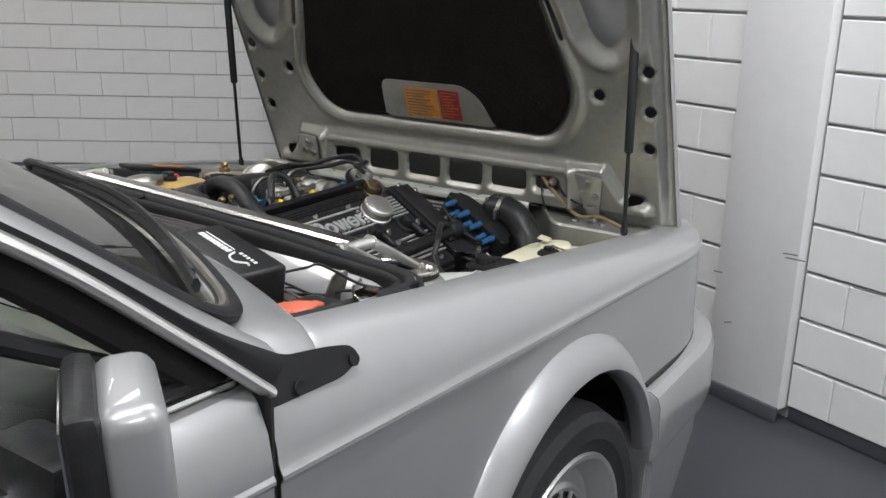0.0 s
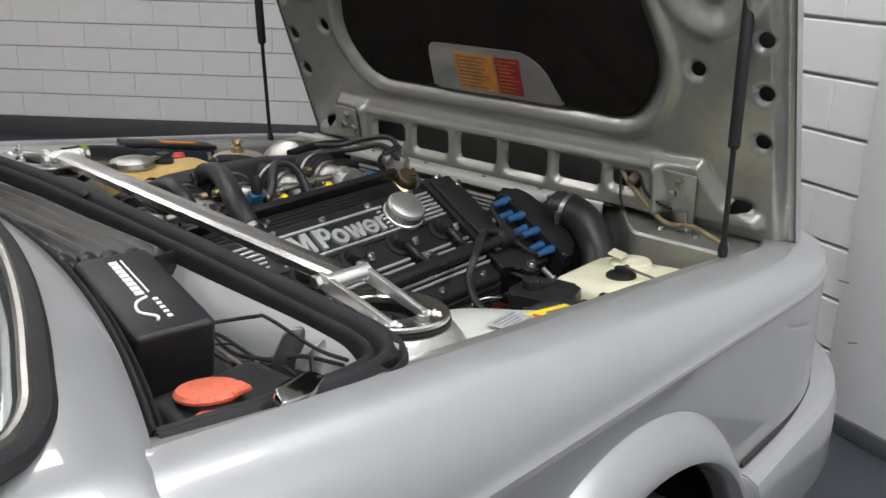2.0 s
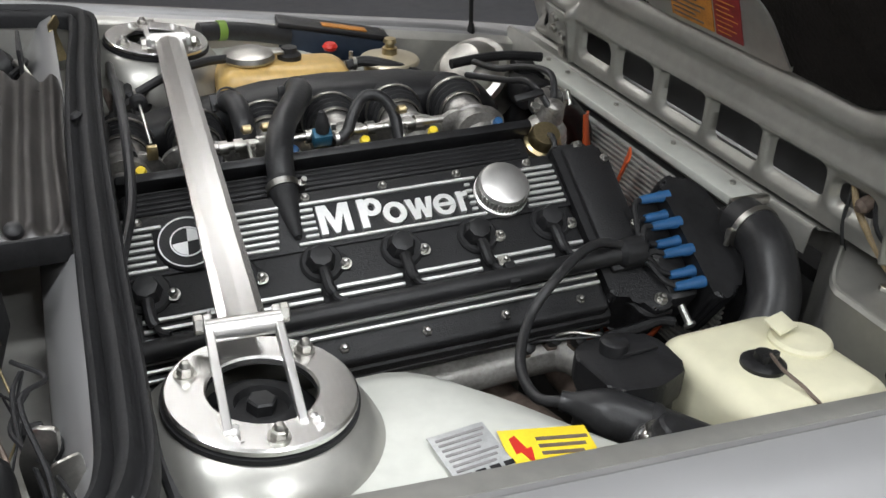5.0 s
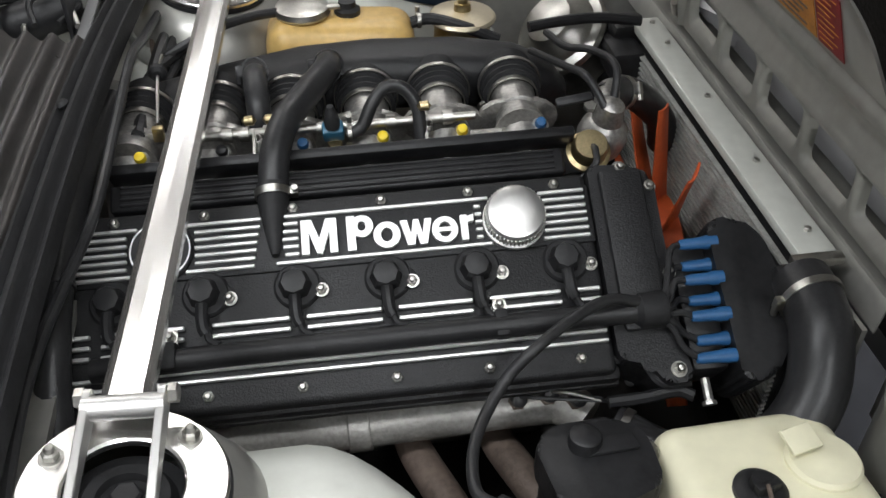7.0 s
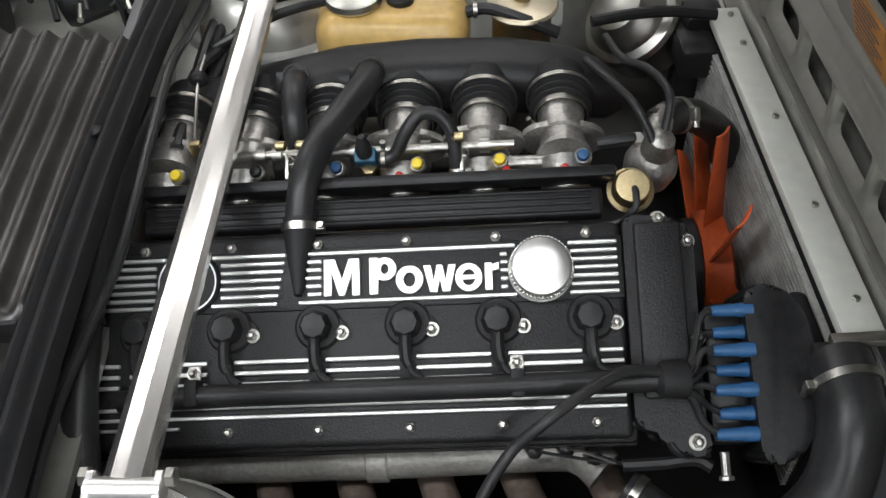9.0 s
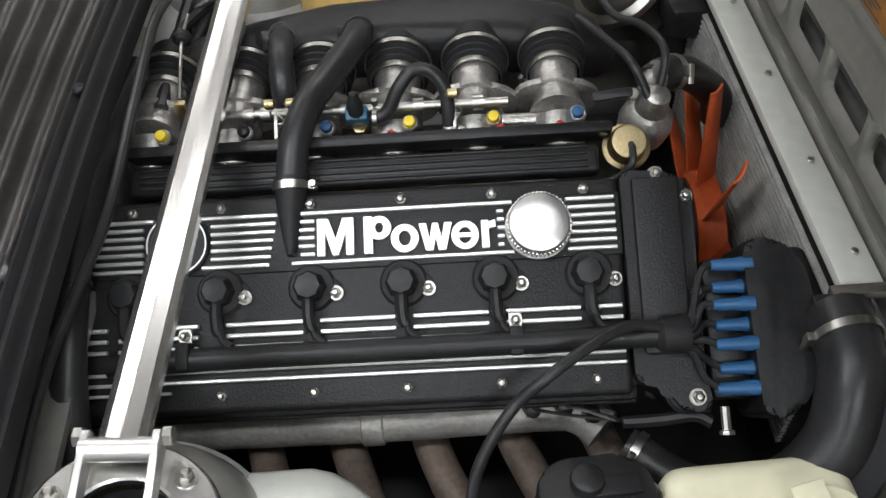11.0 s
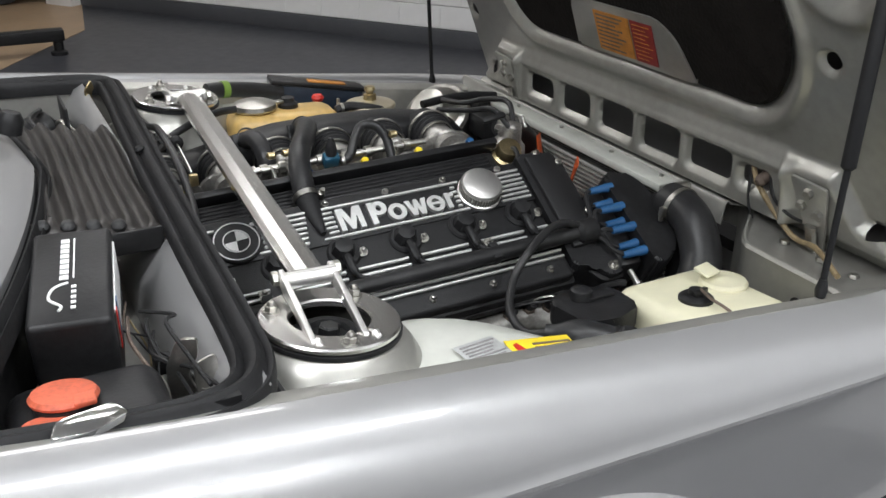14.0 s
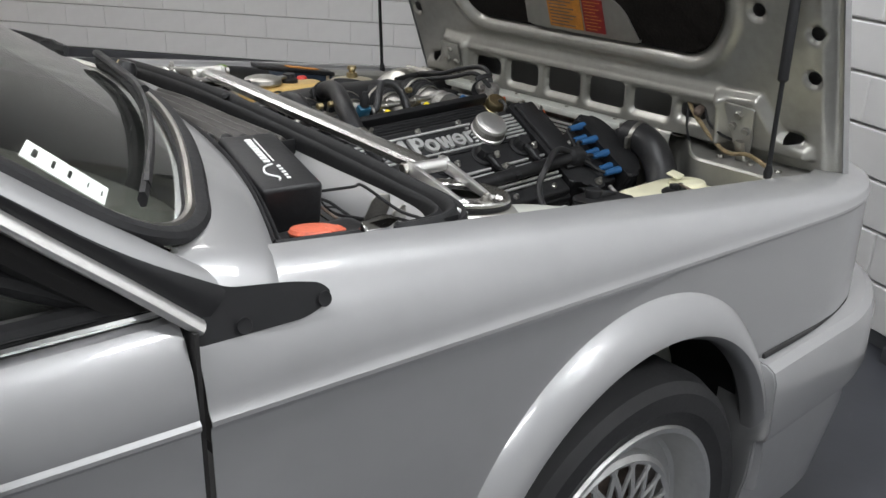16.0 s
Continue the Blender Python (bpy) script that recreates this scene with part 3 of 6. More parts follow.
part("windscreen_pillar", thicken(grid([[a.lerp(b, t) + V(0.004, -0.004, 0.003) * math.sin(math.pi * t) for t in np.linspace(0, 1, 5)] for a, b in zip(spline(PIL, 6), spline(BLK, 6))]), 0.004), M_TRIM, car, "black windscreen pillar cover")
part("pillar_panel", thicken(grid([[a.lerp(b, t) + V(0.004, -0.002, 0.005) * math.sin(math.pi * t) for t in np.linspace(0, 1, 5)] for a, b in zip(spline([p + V(-0.003, 0.002, -0.004) for p in BLK], 6), spline(GAS, 6))]), 0.003), M_PAINT, car, "silver panel beside the windscreen seal", 40)
part("windscreen_trim", tube([p + V(-0.004, 0, 0.010) for p in rim], 0.0055, 8, 3), M_STEEL, car, "thin bright strip in the windscreen seal")
part("dashboard", box((-0.98, 0, 0.86), (0.42, 1.12, 0.10), None, 0.04, 3), M_DARKIN, car, "black dashboard top")
part("cabin_floor", box((-1.5, 0, 0.45), (1.4, 1.20, 0.1)), M_DARKIN, car)
part("cabin_roof", box((-1.9, 0, 1.365), (0.9, 1.02, 0.03), None, 0.012), M_PAINT, car)
part("cabin_back", box((-2.3, 0, 0.85), (0.05, 1.1, 1.0)), M_DARKIN, car)
part("body_far_side", box((-1.25, 0.68, 0.55), (1.06, 0.05, 0.66), None, 0.02), M_PAINT, car)
ty = glass_pt(-0.615, 0.12) - glass_pt(-0.515, 0.12)
sn = (glass_pt(-0.565, 0.17) - glass_pt(-0.565, 0.07)).cross(ty).normalized()
sn = sn if sn.z > 0 else -sn
ms = frame_of(glass_pt(-0.57, 0.110) - sn * 0.016, sn, ty)
stk = part("windscreen_sticker", box((0, 0, 0), (0.042, 0.082, 0.001), ms), M_WHITE, car, "white printed paper sticker behind the windscreen")
for k, (dx, w, h) in enumerate(((-0.03, 0.012, 0.032), (-0.012, 0.008, 0.030), (0.004, 0.008, 0.03), (0.022, 0.004, 0.02), (0.036, 0.004, 0.02))):
    for sgn in (-1, 1):
        part("print_bar", box((0.0, dx, 0.0008 * sgn), (h * 0.55, w * 0.42, 0.0006), ms), M_PLASTIC, stk)

# wipers resting on the screen
def wiper(y0, y1, label):
    w = part("wiper", tube([glass_pt(y0, -0.05) + V(0.0, 0, 0.022), glass_pt(y0 * 0.9 + y1 * 0.1, 0.02) + V(0, 0, 0.028), glass_pt((y0 + y1) / 2, 0.026) + V(0, 0, 0.026)], 0.0065, 8, 5, flat=0.8), M_PLASTIC, car, label)
    a, b = y0 * 0.86 + y1 * 0.14, y1
    part("blade", tube([glass_pt(a + (b - a) * t, 0.030 + 0.015 * t) + V(0, 0, 0.012) for t in np.linspace(0, 1, 7)], 0.005, 6, 3, flat=1.7), M_RUBBER, w)
    part("bridge", tube([glass_pt(a + (b - a) * t, 0.028 + 0.015 * t) + V(0, 0, 0.015 + 0.009 * math.sin(math.pi * t)) for t in np.linspace(0.04, 0.96, 9)], 0.0042, 6, 3, flat=1.4), M_PLASTIC, w)
    for t in (0.12, 0.35, 0.65, 0.88):
        part("claw", tube([glass_pt(a + (b - a) * (t - 0.09), 0.030 + 0.015 * t) + V(0, 0, 0.014), glass_pt(a + (b - a) * t, 0.029 + 0.015 * t) + V(0, 0, 0.022), glass_pt(a + (b - a) * (t + 0.09), 0.030 + 0.015 * t) + V(0, 0, 0.014)], 0.0034, 6, 4), M_PLASTIC, w)
    part("pivot_cap", lathe(frame_of(glass_pt(y0, -0.055) + V(0, 0, 0.012), (0.3, 0, 1)), [(0.018, 0), (0.018, 0.02), (0.012, 0.03), (0, 0.032)], 20), M_PLASTIC, w)


wiper(0.08, -0.60, "black windscreen wiper lying on the glass")
wiper(0.56, 0.06, "black windscreen wiper lying on the glass")

# door mirror
MM = pose(-0.966, -0.815, 0.940, 0, -3, -34) @ Matrix.Scale(0.90, 4)
mir = part("door_mirror", box((0.014, 0, 0), (0.050, 0.122, 0.172), MM, 0.016, 4), M_PAINT, car, "silver door mirror shell with a black glass frame", 50)
part("mirror_frame", box((-0.018, 0, 0), (0.026, 0.128, 0.178), MM, 0.009, 2), M_PLASTIC, mir)
part("mirror_glass", box((-0.0320, 0, 0), (0.002, 0.110, 0.154), MM), M_CHROME, mir)
part("mirror_foot", box((-0.965, -0.730, 0.925), (0.05, 0.09, 0.045), pose(0, 0, 0), 0.012), M_PLASTIC, mir)

# ---- engine bay structure ----
def bay_side(sign):
    rows = []
    for x in np.linspace(-0.58, 0.62, 50):
        yi = -(0.622 - 0.012 * smoothstep(-0.2, 0.6, x))
        zt = top_z(x)
        rows.append([V(x, sign * y, z) for y, z in ((yi + 0.016, zt - 0.012), (yi + 0.040, zt - 0.016), (yi + 0.045, zt - 0.020), (yi + 0.046, zt - 0.060), (yi + 0.050, 0.70), (yi + 0.055, 0.62), (yi + 0.06, 0.40))])
    return thicken(grid(rows), 0.002)


part("inner_wing", bay_side(1), M_BAYPAINT, car, "champagne silver inner wing panel")
part("inner_wing", bay_side(-1), M_BAYPAINT, car, "champagne silver inner wing panel")
for sgn in (1,):
    for x in (-0.32, -0.12, 0.10, 0.30):
        part("wing_bolt", hexnut(frame_of(V(x, sgn * 0.588, top_z(x) - 0.0155), (0, 0, 1)), 0.007, 0.006), M_STEEL, car)


def wheelhouse(sign):
    """The pressed apron over the wheel, running forward from the strut tower."""
    rows = []
    for x in np.linspace(-0.33, 0.34, 34):
        h = 0.756 + 0.014 * math.cos((x + 0.02) * 2.2) - 0.30 * max(0, x - 0.02) ** 1.5 - 0.2 * max(0, -0.2 - x)
        q = 1 - 0.92 * smoothstep(-0.03, 0.22, x)
        rows.append([V(x, sign * (-0.580 + (y + 0.580) * q), z) for y, z in ((-0.580, h + 0.015), (-0.53, h + 0.012), (-0.45, h + 0.004), (-0.385, h - 0.008), (-0.348, h - 0.026), (-0.330, h - 0.056), (-0.322, h - 0.10), (-0.318, 0.45))])
    return thicken(grid(rows), 0.002)


M_APRON = mat("pale_apron_paint", (0.62, 0.63, 0.58), 0.4, 0.15, 0.05, 6, 0.04, 40, coat=0.3, dirt=0.06)
part("apron", wheelhouse(-1), M_APRON, car, "pale painted inner apron over the wheel", 40)
part("apron", wheelhouse(1), M_APRON, car, "pale painted inner apron over the wheel", 40)
TOWER = {-1: V(-0.164, -0.433, 0.822), 1: V(-0.125, 0.475, 0.838)}
TUP = {-1: V(0.10, 0.03, 1).normalized(), 1: V(0.10, -0.03, 1).normalized()}
for sgn in (-1, 1):
    tm = frame_of(TOWER[sgn], TUP[sgn])
    tw = part("strut_tower", lathe(tm, [(0.150, -0.22), (0.138, -0.12), (0.127, -0.078), (0.116, -0.050), (0.102, -0.028), (0.090, -0.014), (0.081, -0.008), (0.076, -0.005), (0.05, -0.005)], 56, cap=False), M_BAYPAINT, car, "silver painted strut tower dome", 30)
    part("tower_seam", lathe(tm, [(0.1225, -0.064), (0.129, -0.070), (0.131, -0.076), (0.131, -0.084)], 56, cap=False), M_SEALANT, tw)
    part("top_mount", lathe(tm, [(0.052, -0.022), (0.040, -0.020), (0.034, -0.010), (0.024, -0.009), (0.022, -0.016), (0.0, -0.016)], 40, cap=False), M_RUBBER, tw, "black rubber strut top mount")
    part("damper_nut", hexnut(tm @ Matrix.Translation((0, 0, -0.016)), 0.013, 0.012), M_PLASTIC, tw)
# dark sheet standing in for the deep shade below the engine
part("bay_shade_sheet", box((0.1, 0, 0.36), (1.1, 1.1, 0.02)), M_DARKIN, car)
part("bulkhead", box((-0.300, 0.0, 0.62), (0.012, 1.15, 0.42), None, 0.004), M_BAYPAINT, car, "silver bulkhead between engine and scuttle box")
part("scuttle_floor", box((-0.41, 0, 0.735), (0.29, 1.18, 0.012)), M_BAYPAINT, car)
part("scuttle_front_wall", thicken(grid([[V(x, y, z) for x, z in ((-0.278, 0.862), (-0.296, 0.852), (-0.328, 0.80), (-0.336, 0.742))] for y in np.linspace(-0.58, 0.59, 21)]), 0.002), M_PAINT, car, "bright silver front wall of the scuttle box")
part("scuttle_back_wall", thicken(grid([[V(cowl_front(y) - 0.004, y, z) for z in (0.90, 0.82, 0.74)] for y in np.linspace(-0.6, 0.6, 31)]), 0.003), M_TRIM, car)
part("scuttle_end", box((-0.435, -0.592, 0.805), (0.25, 0.010, 0.13)), M_TRIM, car)
part("scuttle_end", box((-0.435, 0.592, 0.805), (0.25, 0.010, 0.13)), M_TRIM, car)
SEALF = [V(-0.560, -0.584, 0.881), V(-0.44, -0.592, 0.872), V(-0.35, -0.592, 0.866), V(-0.302, -0.574, 0.864), V(-0.280, -0.530, 0.864), V(-0.274, -0.45, 0.866), V(-0.270, -0.25, 0.877), V(-0.262, 0.0, 0.883), V(-0.249, 0.25, 0.880), V(-0.232, 0.50, 0.866), V(-0.24, 0.58, 0.862), V(-0.32, 0.595, 0.868), V(-0.55, 0.59, 0.880)]
def beside(pts, d, dz):
    """A path offset sideways in plan."""
    q = spline(pts, 6)
    out = []
    for k, p in enumerate(q):
        t = (q[min(k + 1, len(q) - 1)] - q[max(k - 1, 0)])
        nn = V(-t.y, t.x, 0).normalized()
        out.append(p + nn * d + V(0, 0, dz))
    return out


SEAL_SECTION = [(-0.027, -0.024), (-0.028, -0.006), (-0.025, 0.001), (-0.020, 0.003), (-0.015, -0.001), (-0.011, -0.006), (-0.007, 0.002), (-0.002, 0.008), (0.004, 0.009), (0.009, 0.005), (0.012, -0.003), (0.016, -0.005), (0.020, 0.0), (0.024, 0.001), (0.027, -0.006), (0.027, -0.024)]


def seal_strip(pts, scale=1.0):
    """A moulded rubber strip: lips and grooves swept along a path."""
    return thicken(grid([list(r) for r in zip(*[beside(pts, -a * scale, b) for a, b in SEAL_SECTION])]), 0.0015)


part("bay_seal", seal_strip(SEALF, 0.80), M_RUBBER, car, "moulded black rubber bonnet seal with lips", 50)
part("seal_stud", lathe(frame_of(V(-0.267, 0.056, 0.886), (-0.4, 0, 1)), [(0.006, 0), (0.008, 0.004), (0.005, 0.008), (0, 0.009)], 12), M_RUBBER, car)
part("rear_bay_seal", seal_strip([V(cowl_front(y) + 0.011, y, 0.894 - 0.016 * (abs(y) / 0.575) ** 4) for y in np.linspace(-0.575, 0.575, 25)], 0.42), M_RUBBER, car, "moulded black rubber lip along the scuttle edge", 50)

# front panel, radiator support
SLAM = ((0.578, 0.735), (0.582, 0.768), (0.586, 0.774), (0.591, 0.774), (0.595, 0.769), (0.612, 0.764), (0.634, 0.757), (0.639, 0.763), (0.645, 0.7645), (0.651, 0.760), (0.656, 0.748), (0.660, 0.70))
part("front_panel", thicken(grid([[V(x, y, z) for x, z in SLAM] for y in np.linspace(-0.285, 0.60, 41)]), 0.002), M_BAYPAINT, car, "champagne slam panel with two raised beads", 30)


def shelf_edge(y):
    """The inner edge of the corner shelf, which steps in towards the engine."""
    return 0.640 - 0.112 * smoothstep(-0.268, -0.395, y)


rows = []
for y in np.linspace(-0.262, -0.590, 34):
    e = shelf_edge(y)
    z = 0.762 - 0.012 * smoothstep(-0.27, -0.40, y)
    rows.append([V(x, y, z + dz) for x, dz in ((e + 0.004, -0.20), (e + 0.002, -0.012), (e, -0.002), (e + 0.003, 0.003), (e + 0.008, 0.003), (e + 0.012, -0.002), (e + 0.016, -0.004), (0.668 + 0.01, -0.010), (0.72, -0.016))])
shelf = part("corner_shelf", thicken(grid(rows), 0.002), M_BAYPAINT, car, "champagne corner shelf with a folded edge", 30)
for y, dz in ((-0.50, -0.045), (-0.44, -0.09)):
    part("shelf_hole", lathe(frame_of(V(shelf_edge(y) - 0.002, y, 0.750 + dz), (-1, 0, 0)), [(0.010, 0), (0.010, 0.0015)], 16), M_DARKIN, shelf)
for y in (-0.40, -0.47, -0.53):
    part("shelf_bolt", hexnut(frame_of(V(0.60, y, 0.7445), (0, 0, 1)), 0.0075, 0.006), M_STEEL, shelf)
part("slam_front", box((0.572, 0.10, 0.57), (0.006, 0.76, 0.33)), M_BAYPAINT, car)


# ---- bonnet ----
HA = radians(21)
HB = V(0.6640, 0.0, 0.745)
HU = V(-math.sin(HA), 0, math.cos(HA))
HN = V(math.cos(HA), 0, math.sin(HA))


def hood_pt(y, s, d=0.0):
    """y across, s up the open bonnet, d towards the engine."""
    return HB + HU * s + V(0, y, 0) - HN * d


HW = 0.618
bonnet = thing("bonnet", "open front-hinged silver bonnet with pressed inner frame and dark felt", "bonnet", at=tuple(HB))
LINER = rounded([(-0.20, 0.205), (-0.34, 0.200), (-0.405, 0.31), (-0.345, 0.52), (-0.27, 0.90), (0.27, 0.90), (0.345, 0.52), (0.405, 0.31), (0.34, 0.205), (0.15, 0.205)], 0.09, 8)
NOTCH = rounded([(0.148, 0.182), (0.140, 0.305), (-0.105, 0.305), (-0.148, 0.275), (-0.190, 0.182)], 0.022, 4)
SIDE = [rounded([(s * a, b) for a, b in ((0.425, 0.55), (0.455, 0.455), (0.492, 0.425), (0.530, 0.465), (0.533, 0.56), (0.49, 0.86), (0.36, 0.86))], 0.03, 5) for s in (-1, 1)]
SLOTS = [rounded([(a, lo), (a, hi), (b, hi), (b, lo)], 0.010, 3) for a, b, lo, hi in ((0.346, 0.258, 0.068, 0.105), (0.224, 0.130, 0.062, 0.111), (0.094, -0.004, 0.062, 0.117), (-0.034, -0.132, 0.060, 0.117), (-0.160, -0.258, 0.066, 0.113), (-0.284, -0.346, 0.076, 0.104))]
ENDS = [rounded([(s * 0.515, 0.060), (s * 0.515, 0.078), (s * 0.552, 0.074), (s * 0.552, 0.062)], 0.006, 2) for s in (-1, 1)]
NARROW = [rounded([(s * 0.395, 0.450), (s * 0.383, 0.447), (s * 0.350, 0.560), (s * 0.362, 0.563)], 0.005, 2) for s in (-1, 1)]
HOLES = [(s * a, b) for s in (-1, 1) for a, b in ((0.578, 0.385), (0.577, 0.292), (0.570, 0.202), (0.460, 0.322))]
PADS = [[(s * 0.375, 0.03), (s * 0.372, 0.145), (s * 0.465, 0.150), (s * 0.505, 0.075), (s * 0.57, 0.055), (s * 0.57, 0.03)] for s in (-1, 1)]
CUTS = SIDE + SLOTS + ENDS + NARROW


def hood_relief(y, s):
    """How far the inner pressing stands towards the engine."""
    d = 0.0
    dl = sd_poly(y, s, LINER)[0] if s > 0.1 else 1
    d -= 0.016 * (1 - smoothstep(-0.010, 0.012, dl)) if abs(dl) < 0.1 or dl < 0 else 0
    d += 0.008 * math.exp(-((dl - 0.022) / 0.011) ** 2) if dl < 0.1 else 0
    # the lower rail with its windows
    d += (0.014 + 0.032 * max(0, min(1, (0.140 - s) / 0.096))) * smoothstep(0.160, 0.136, s) * smoothstep(0.405, 0.365, abs(y)) * smoothstep(0.030, 0.046, s)
    d += 0.006 * math.exp(-((s - 0.128) / 0.006) ** 2) * smoothstep(0.40, 0.37, abs(y))
    for poly in PADS:
        if s < 0.2 and abs(abs(y) - 0.46) < 0.15 and y * poly[0][0] > 0:
            d += 0.024 * (1 - smoothstep(-0.010, 0.006, sd_poly(y, s, poly)[0]))
    for poly in CUTS:
        cy, cs = poly[0]
        if abs(y - cy) < 0.24 and abs(s - cs) < 0.5:
            q = sd_poly(y, s, poly)[0]
            big = poly in SIDE
            d -= (0.014 if big else 0.012 if poly in SLOTS else 0.004) * (1 - smoothstep(0.0, 0.030 if big else 0.010, q))
            if big:
                d += 0.009 * math.exp(-((q - 0.040) / 0.012) ** 2)
    for hy, hs in HOLES:
        r = math.hypot(y - hy, s - hs)
        if r < 0.04:
            d -= 0.008 * (1 - smoothstep(0.0145, 0.021, r))
    d += 0.004 * math.sin(y * 9 + 1.3) * smoothstep(0.42, 0.5, abs(y)) * 0.4
    d -= 0.020 * smoothstep(HW - 0.030, HW - 0.008, abs(y))
    return d


def hood_inner():
    bm = bmesh.new()
    ys = np.linspace(-HW, HW, 311)
    ss = list(np.arange(0.0, 0.62, 0.0045)) + list(np.arange(0.62, 1.16, 0.02))
    table, gone = [], []
    for s in ss:
        row = []
        for y in ys:
            yy, s2, cut = float(y), float(s), False
            for poly in CUTS:
                if abs(yy - poly[0][0]) < 0.24 and abs(s2 - poly[0][1]) < 0.5:
                    q, near = sd_poly(yy, s2, poly)
                    if abs(q) < 0.0026:
                        yy, s2 = near
                    elif q < 0:
                        cut = True
            for hy, hs in HOLES:
                r = math.hypot(yy - hy, s2 - hs)
                if abs(r - 0.0135) < 0.0026:
                    yy, s2 = hy + (yy - hy) * 0.0135 / r, hs + (s2 - hs) * 0.0135 / r
                elif r < 0.0135:
                    cut = True
            row.append(None if cut else bm.verts.new(hood_pt(yy, s2, hood_relief(yy, s2))))
        table.append(row)
    for a, b in zip(table, table[1:]):
        for i in range(len(a) - 1):
            q = [v for v in (a[i], a[i + 1], b[i + 1], b[i]) if v]
            if len(q) >= 3:
                bm.faces.new(q)
    return bm


part("inner_frame", hood_inner(), M_HOODIN, bonnet, "pressed champagne inner frame with round holes and windows", 60)
part("outer_skin", thicken(grid([[hood_pt(y, s, -0.036 - 0.012 * (1 - (y / HW) ** 2)) for y in np.linspace(-HW - 0.004, HW + 0.004, 31)] for s in np.linspace(-0.02, 1.16, 21)]), 0.0015), M_PAINT, bonnet, "silver outer bonnet skin")
for sgn in (-1, 1):
    part("edge_flange", thicken(grid([[hood_pt(sgn * (HW + 0.004), s, d) for d in (-0.037, -0.016)] for s in np.linspace(-0.02, 1.16, 21)]), 0.0012), M_PAINT, bonnet)
def felt():
    bm = bmesh.new()
    ring = rounded([(x * 0.985, 0.205 + (s - 0.205) * 0.985 + 0.004) for x, s in LINER], 0.003, 1)
    q = [p for p in ring]
    c = bm.verts.new(hood_pt(0, 0.55, 0.002))
    outer = [bm.verts.new(hood_pt(x, s, -0.006)) for x, s in q]
    mids = [bm.verts.new(hood_pt(x * 0.985, 0.55 + (s - 0.55) * 0.985, -0.001)) for x, s in q]
    for i in range(len(q)):
        j = (i + 1) % len(q)
        bm.faces.new((outer[i], outer[j], mids[j], mids[i]))
        bm.faces.new((mids[i], mids[j], c))
    return bm


part("felt_liner", felt(), M_LINER, bonnet, "dark brown-black sound-deadening felt")
mh = Matrix((V(0, -1, 0), HU, -HN)).transposed().to_4x4()
mh.translation = hood_pt(0, 0, 0.0)
np_ = [(-x, s + 0.02 if s < 0.2 else s) for x, s in NOTCH]
part("sticker_plate", plate(np_, mh @ Matrix.Translation((0, 0.012, -0.005)), 0.008, 0.002), M_HOODIN, bonnet, "champagne painted plate between the felt edges")
so = part("information_sticker", box((-0.022, 0.262, 0.0038), (0.100, 0.078, 0.0012), mh), M_STKOR, bonnet, "orange sticker with fine dark print")
sr = part("information_sticker", box((0.062, 0.262, 0.0038), (0.058, 0.078, 0.0012), mh), M_STKRED, bonnet, "dark red sticker with fine print")
for k in range(9):
    w = 0.078 - 0.03 * ((k * 37) % 5) / 5
    part("print_bar", box((-0.066 + w / 2, 0.294 - k * 0.008, 0.0046), (w, 0.0030, 0.0008), mh), M_RUST, so)
    w = 0.046 - 0.02 * ((k * 53) % 5) / 5
    part("print_bar", box((0.038 + w / 2, 0.294 - k * 0.008, 0.0046), (w, 0.0012, 0.0008), mh), M_STKOR, sr)
for sgn in (-1, 1):
    hm = mh @ Matrix.Translation((-sgn * 0.432, 0.085, 0.0255))
    hg = part("hinge", plate(rounded([(-0.036, 0.050), (0.034, 0.046), (0.022, -0.030), (0.012, -0.085), (-0.012, -0.085), (-0.022, -0.02)], 0.008, 3), hm, 0.005, 0.0012), M_BAYPAINT, bonnet, "painted steel hinge plate with three bolts")
    for bx, by in ((0.0, 0.030), (-0.016, 0.002), (0.014, -0.004)):
        part("hinge_bolt", hexnut(hm @ Matrix.Translation((bx, by, 0.005)), 0.0085, 0.008), M_STEEL, hg)
    part("hinge_arm", tube([hm @ V(0.0, -0.03, 0.010), hm @ V(0.002, -0.075, 0.014), hm @ V(0.0, -0.115, 0.0), hm @ V(0, -0.14, -0.03)], 0.012, 8, 5, flat=0.5), M_STEEL, hg)
for sgn, base, joint in ((-1, V(0.470, -0.578, 0.775), V(0.486, -0.567, 0.945)), (1, V(0.503, 0.606, 0.765), V(0.494, 0.612, 0.999))):
    d = (joint - base).normalized()
    rod = thing("gas_strut", "black gas strut holding up the open bonnet", "gas strut", "bonnet gas struts", at=tuple(base))
    part("rod", tube([base, joint], 0.0045, 10, smooth=False), M_TRIM, rod)
    top = joint + d * 0.275
    part("cylinder", lathe(frame_of(joint, d), [(0.006, -0.004), (0.0096, 0), (0.0096, 0.262), (0.006, 0.27), (0.006, 0.285)], 20), M_TRIM, rod)
    part("ball_joint", lathe(frame_of(top, d), [(0.006, 0), (0.011, 0.006), (0.011, 0.018), (0.004, 0.026)], 14), M_STEEL, rod)
    part("spring_clip", tube([top, top + V(0.02, -0.012 * sgn, 0.03), top + V(0.03, -0.012 * sgn, 0.07)], 0.003, 6), M_STEEL, rod)
    part("foot", lathe(frame_of(base, (0, 0, 1)), [(0.007, -0.006), (0.0085, 0.004), (0.007, 0.012), (0.005, 0.02)], 14), M_PLASTIC, rod)
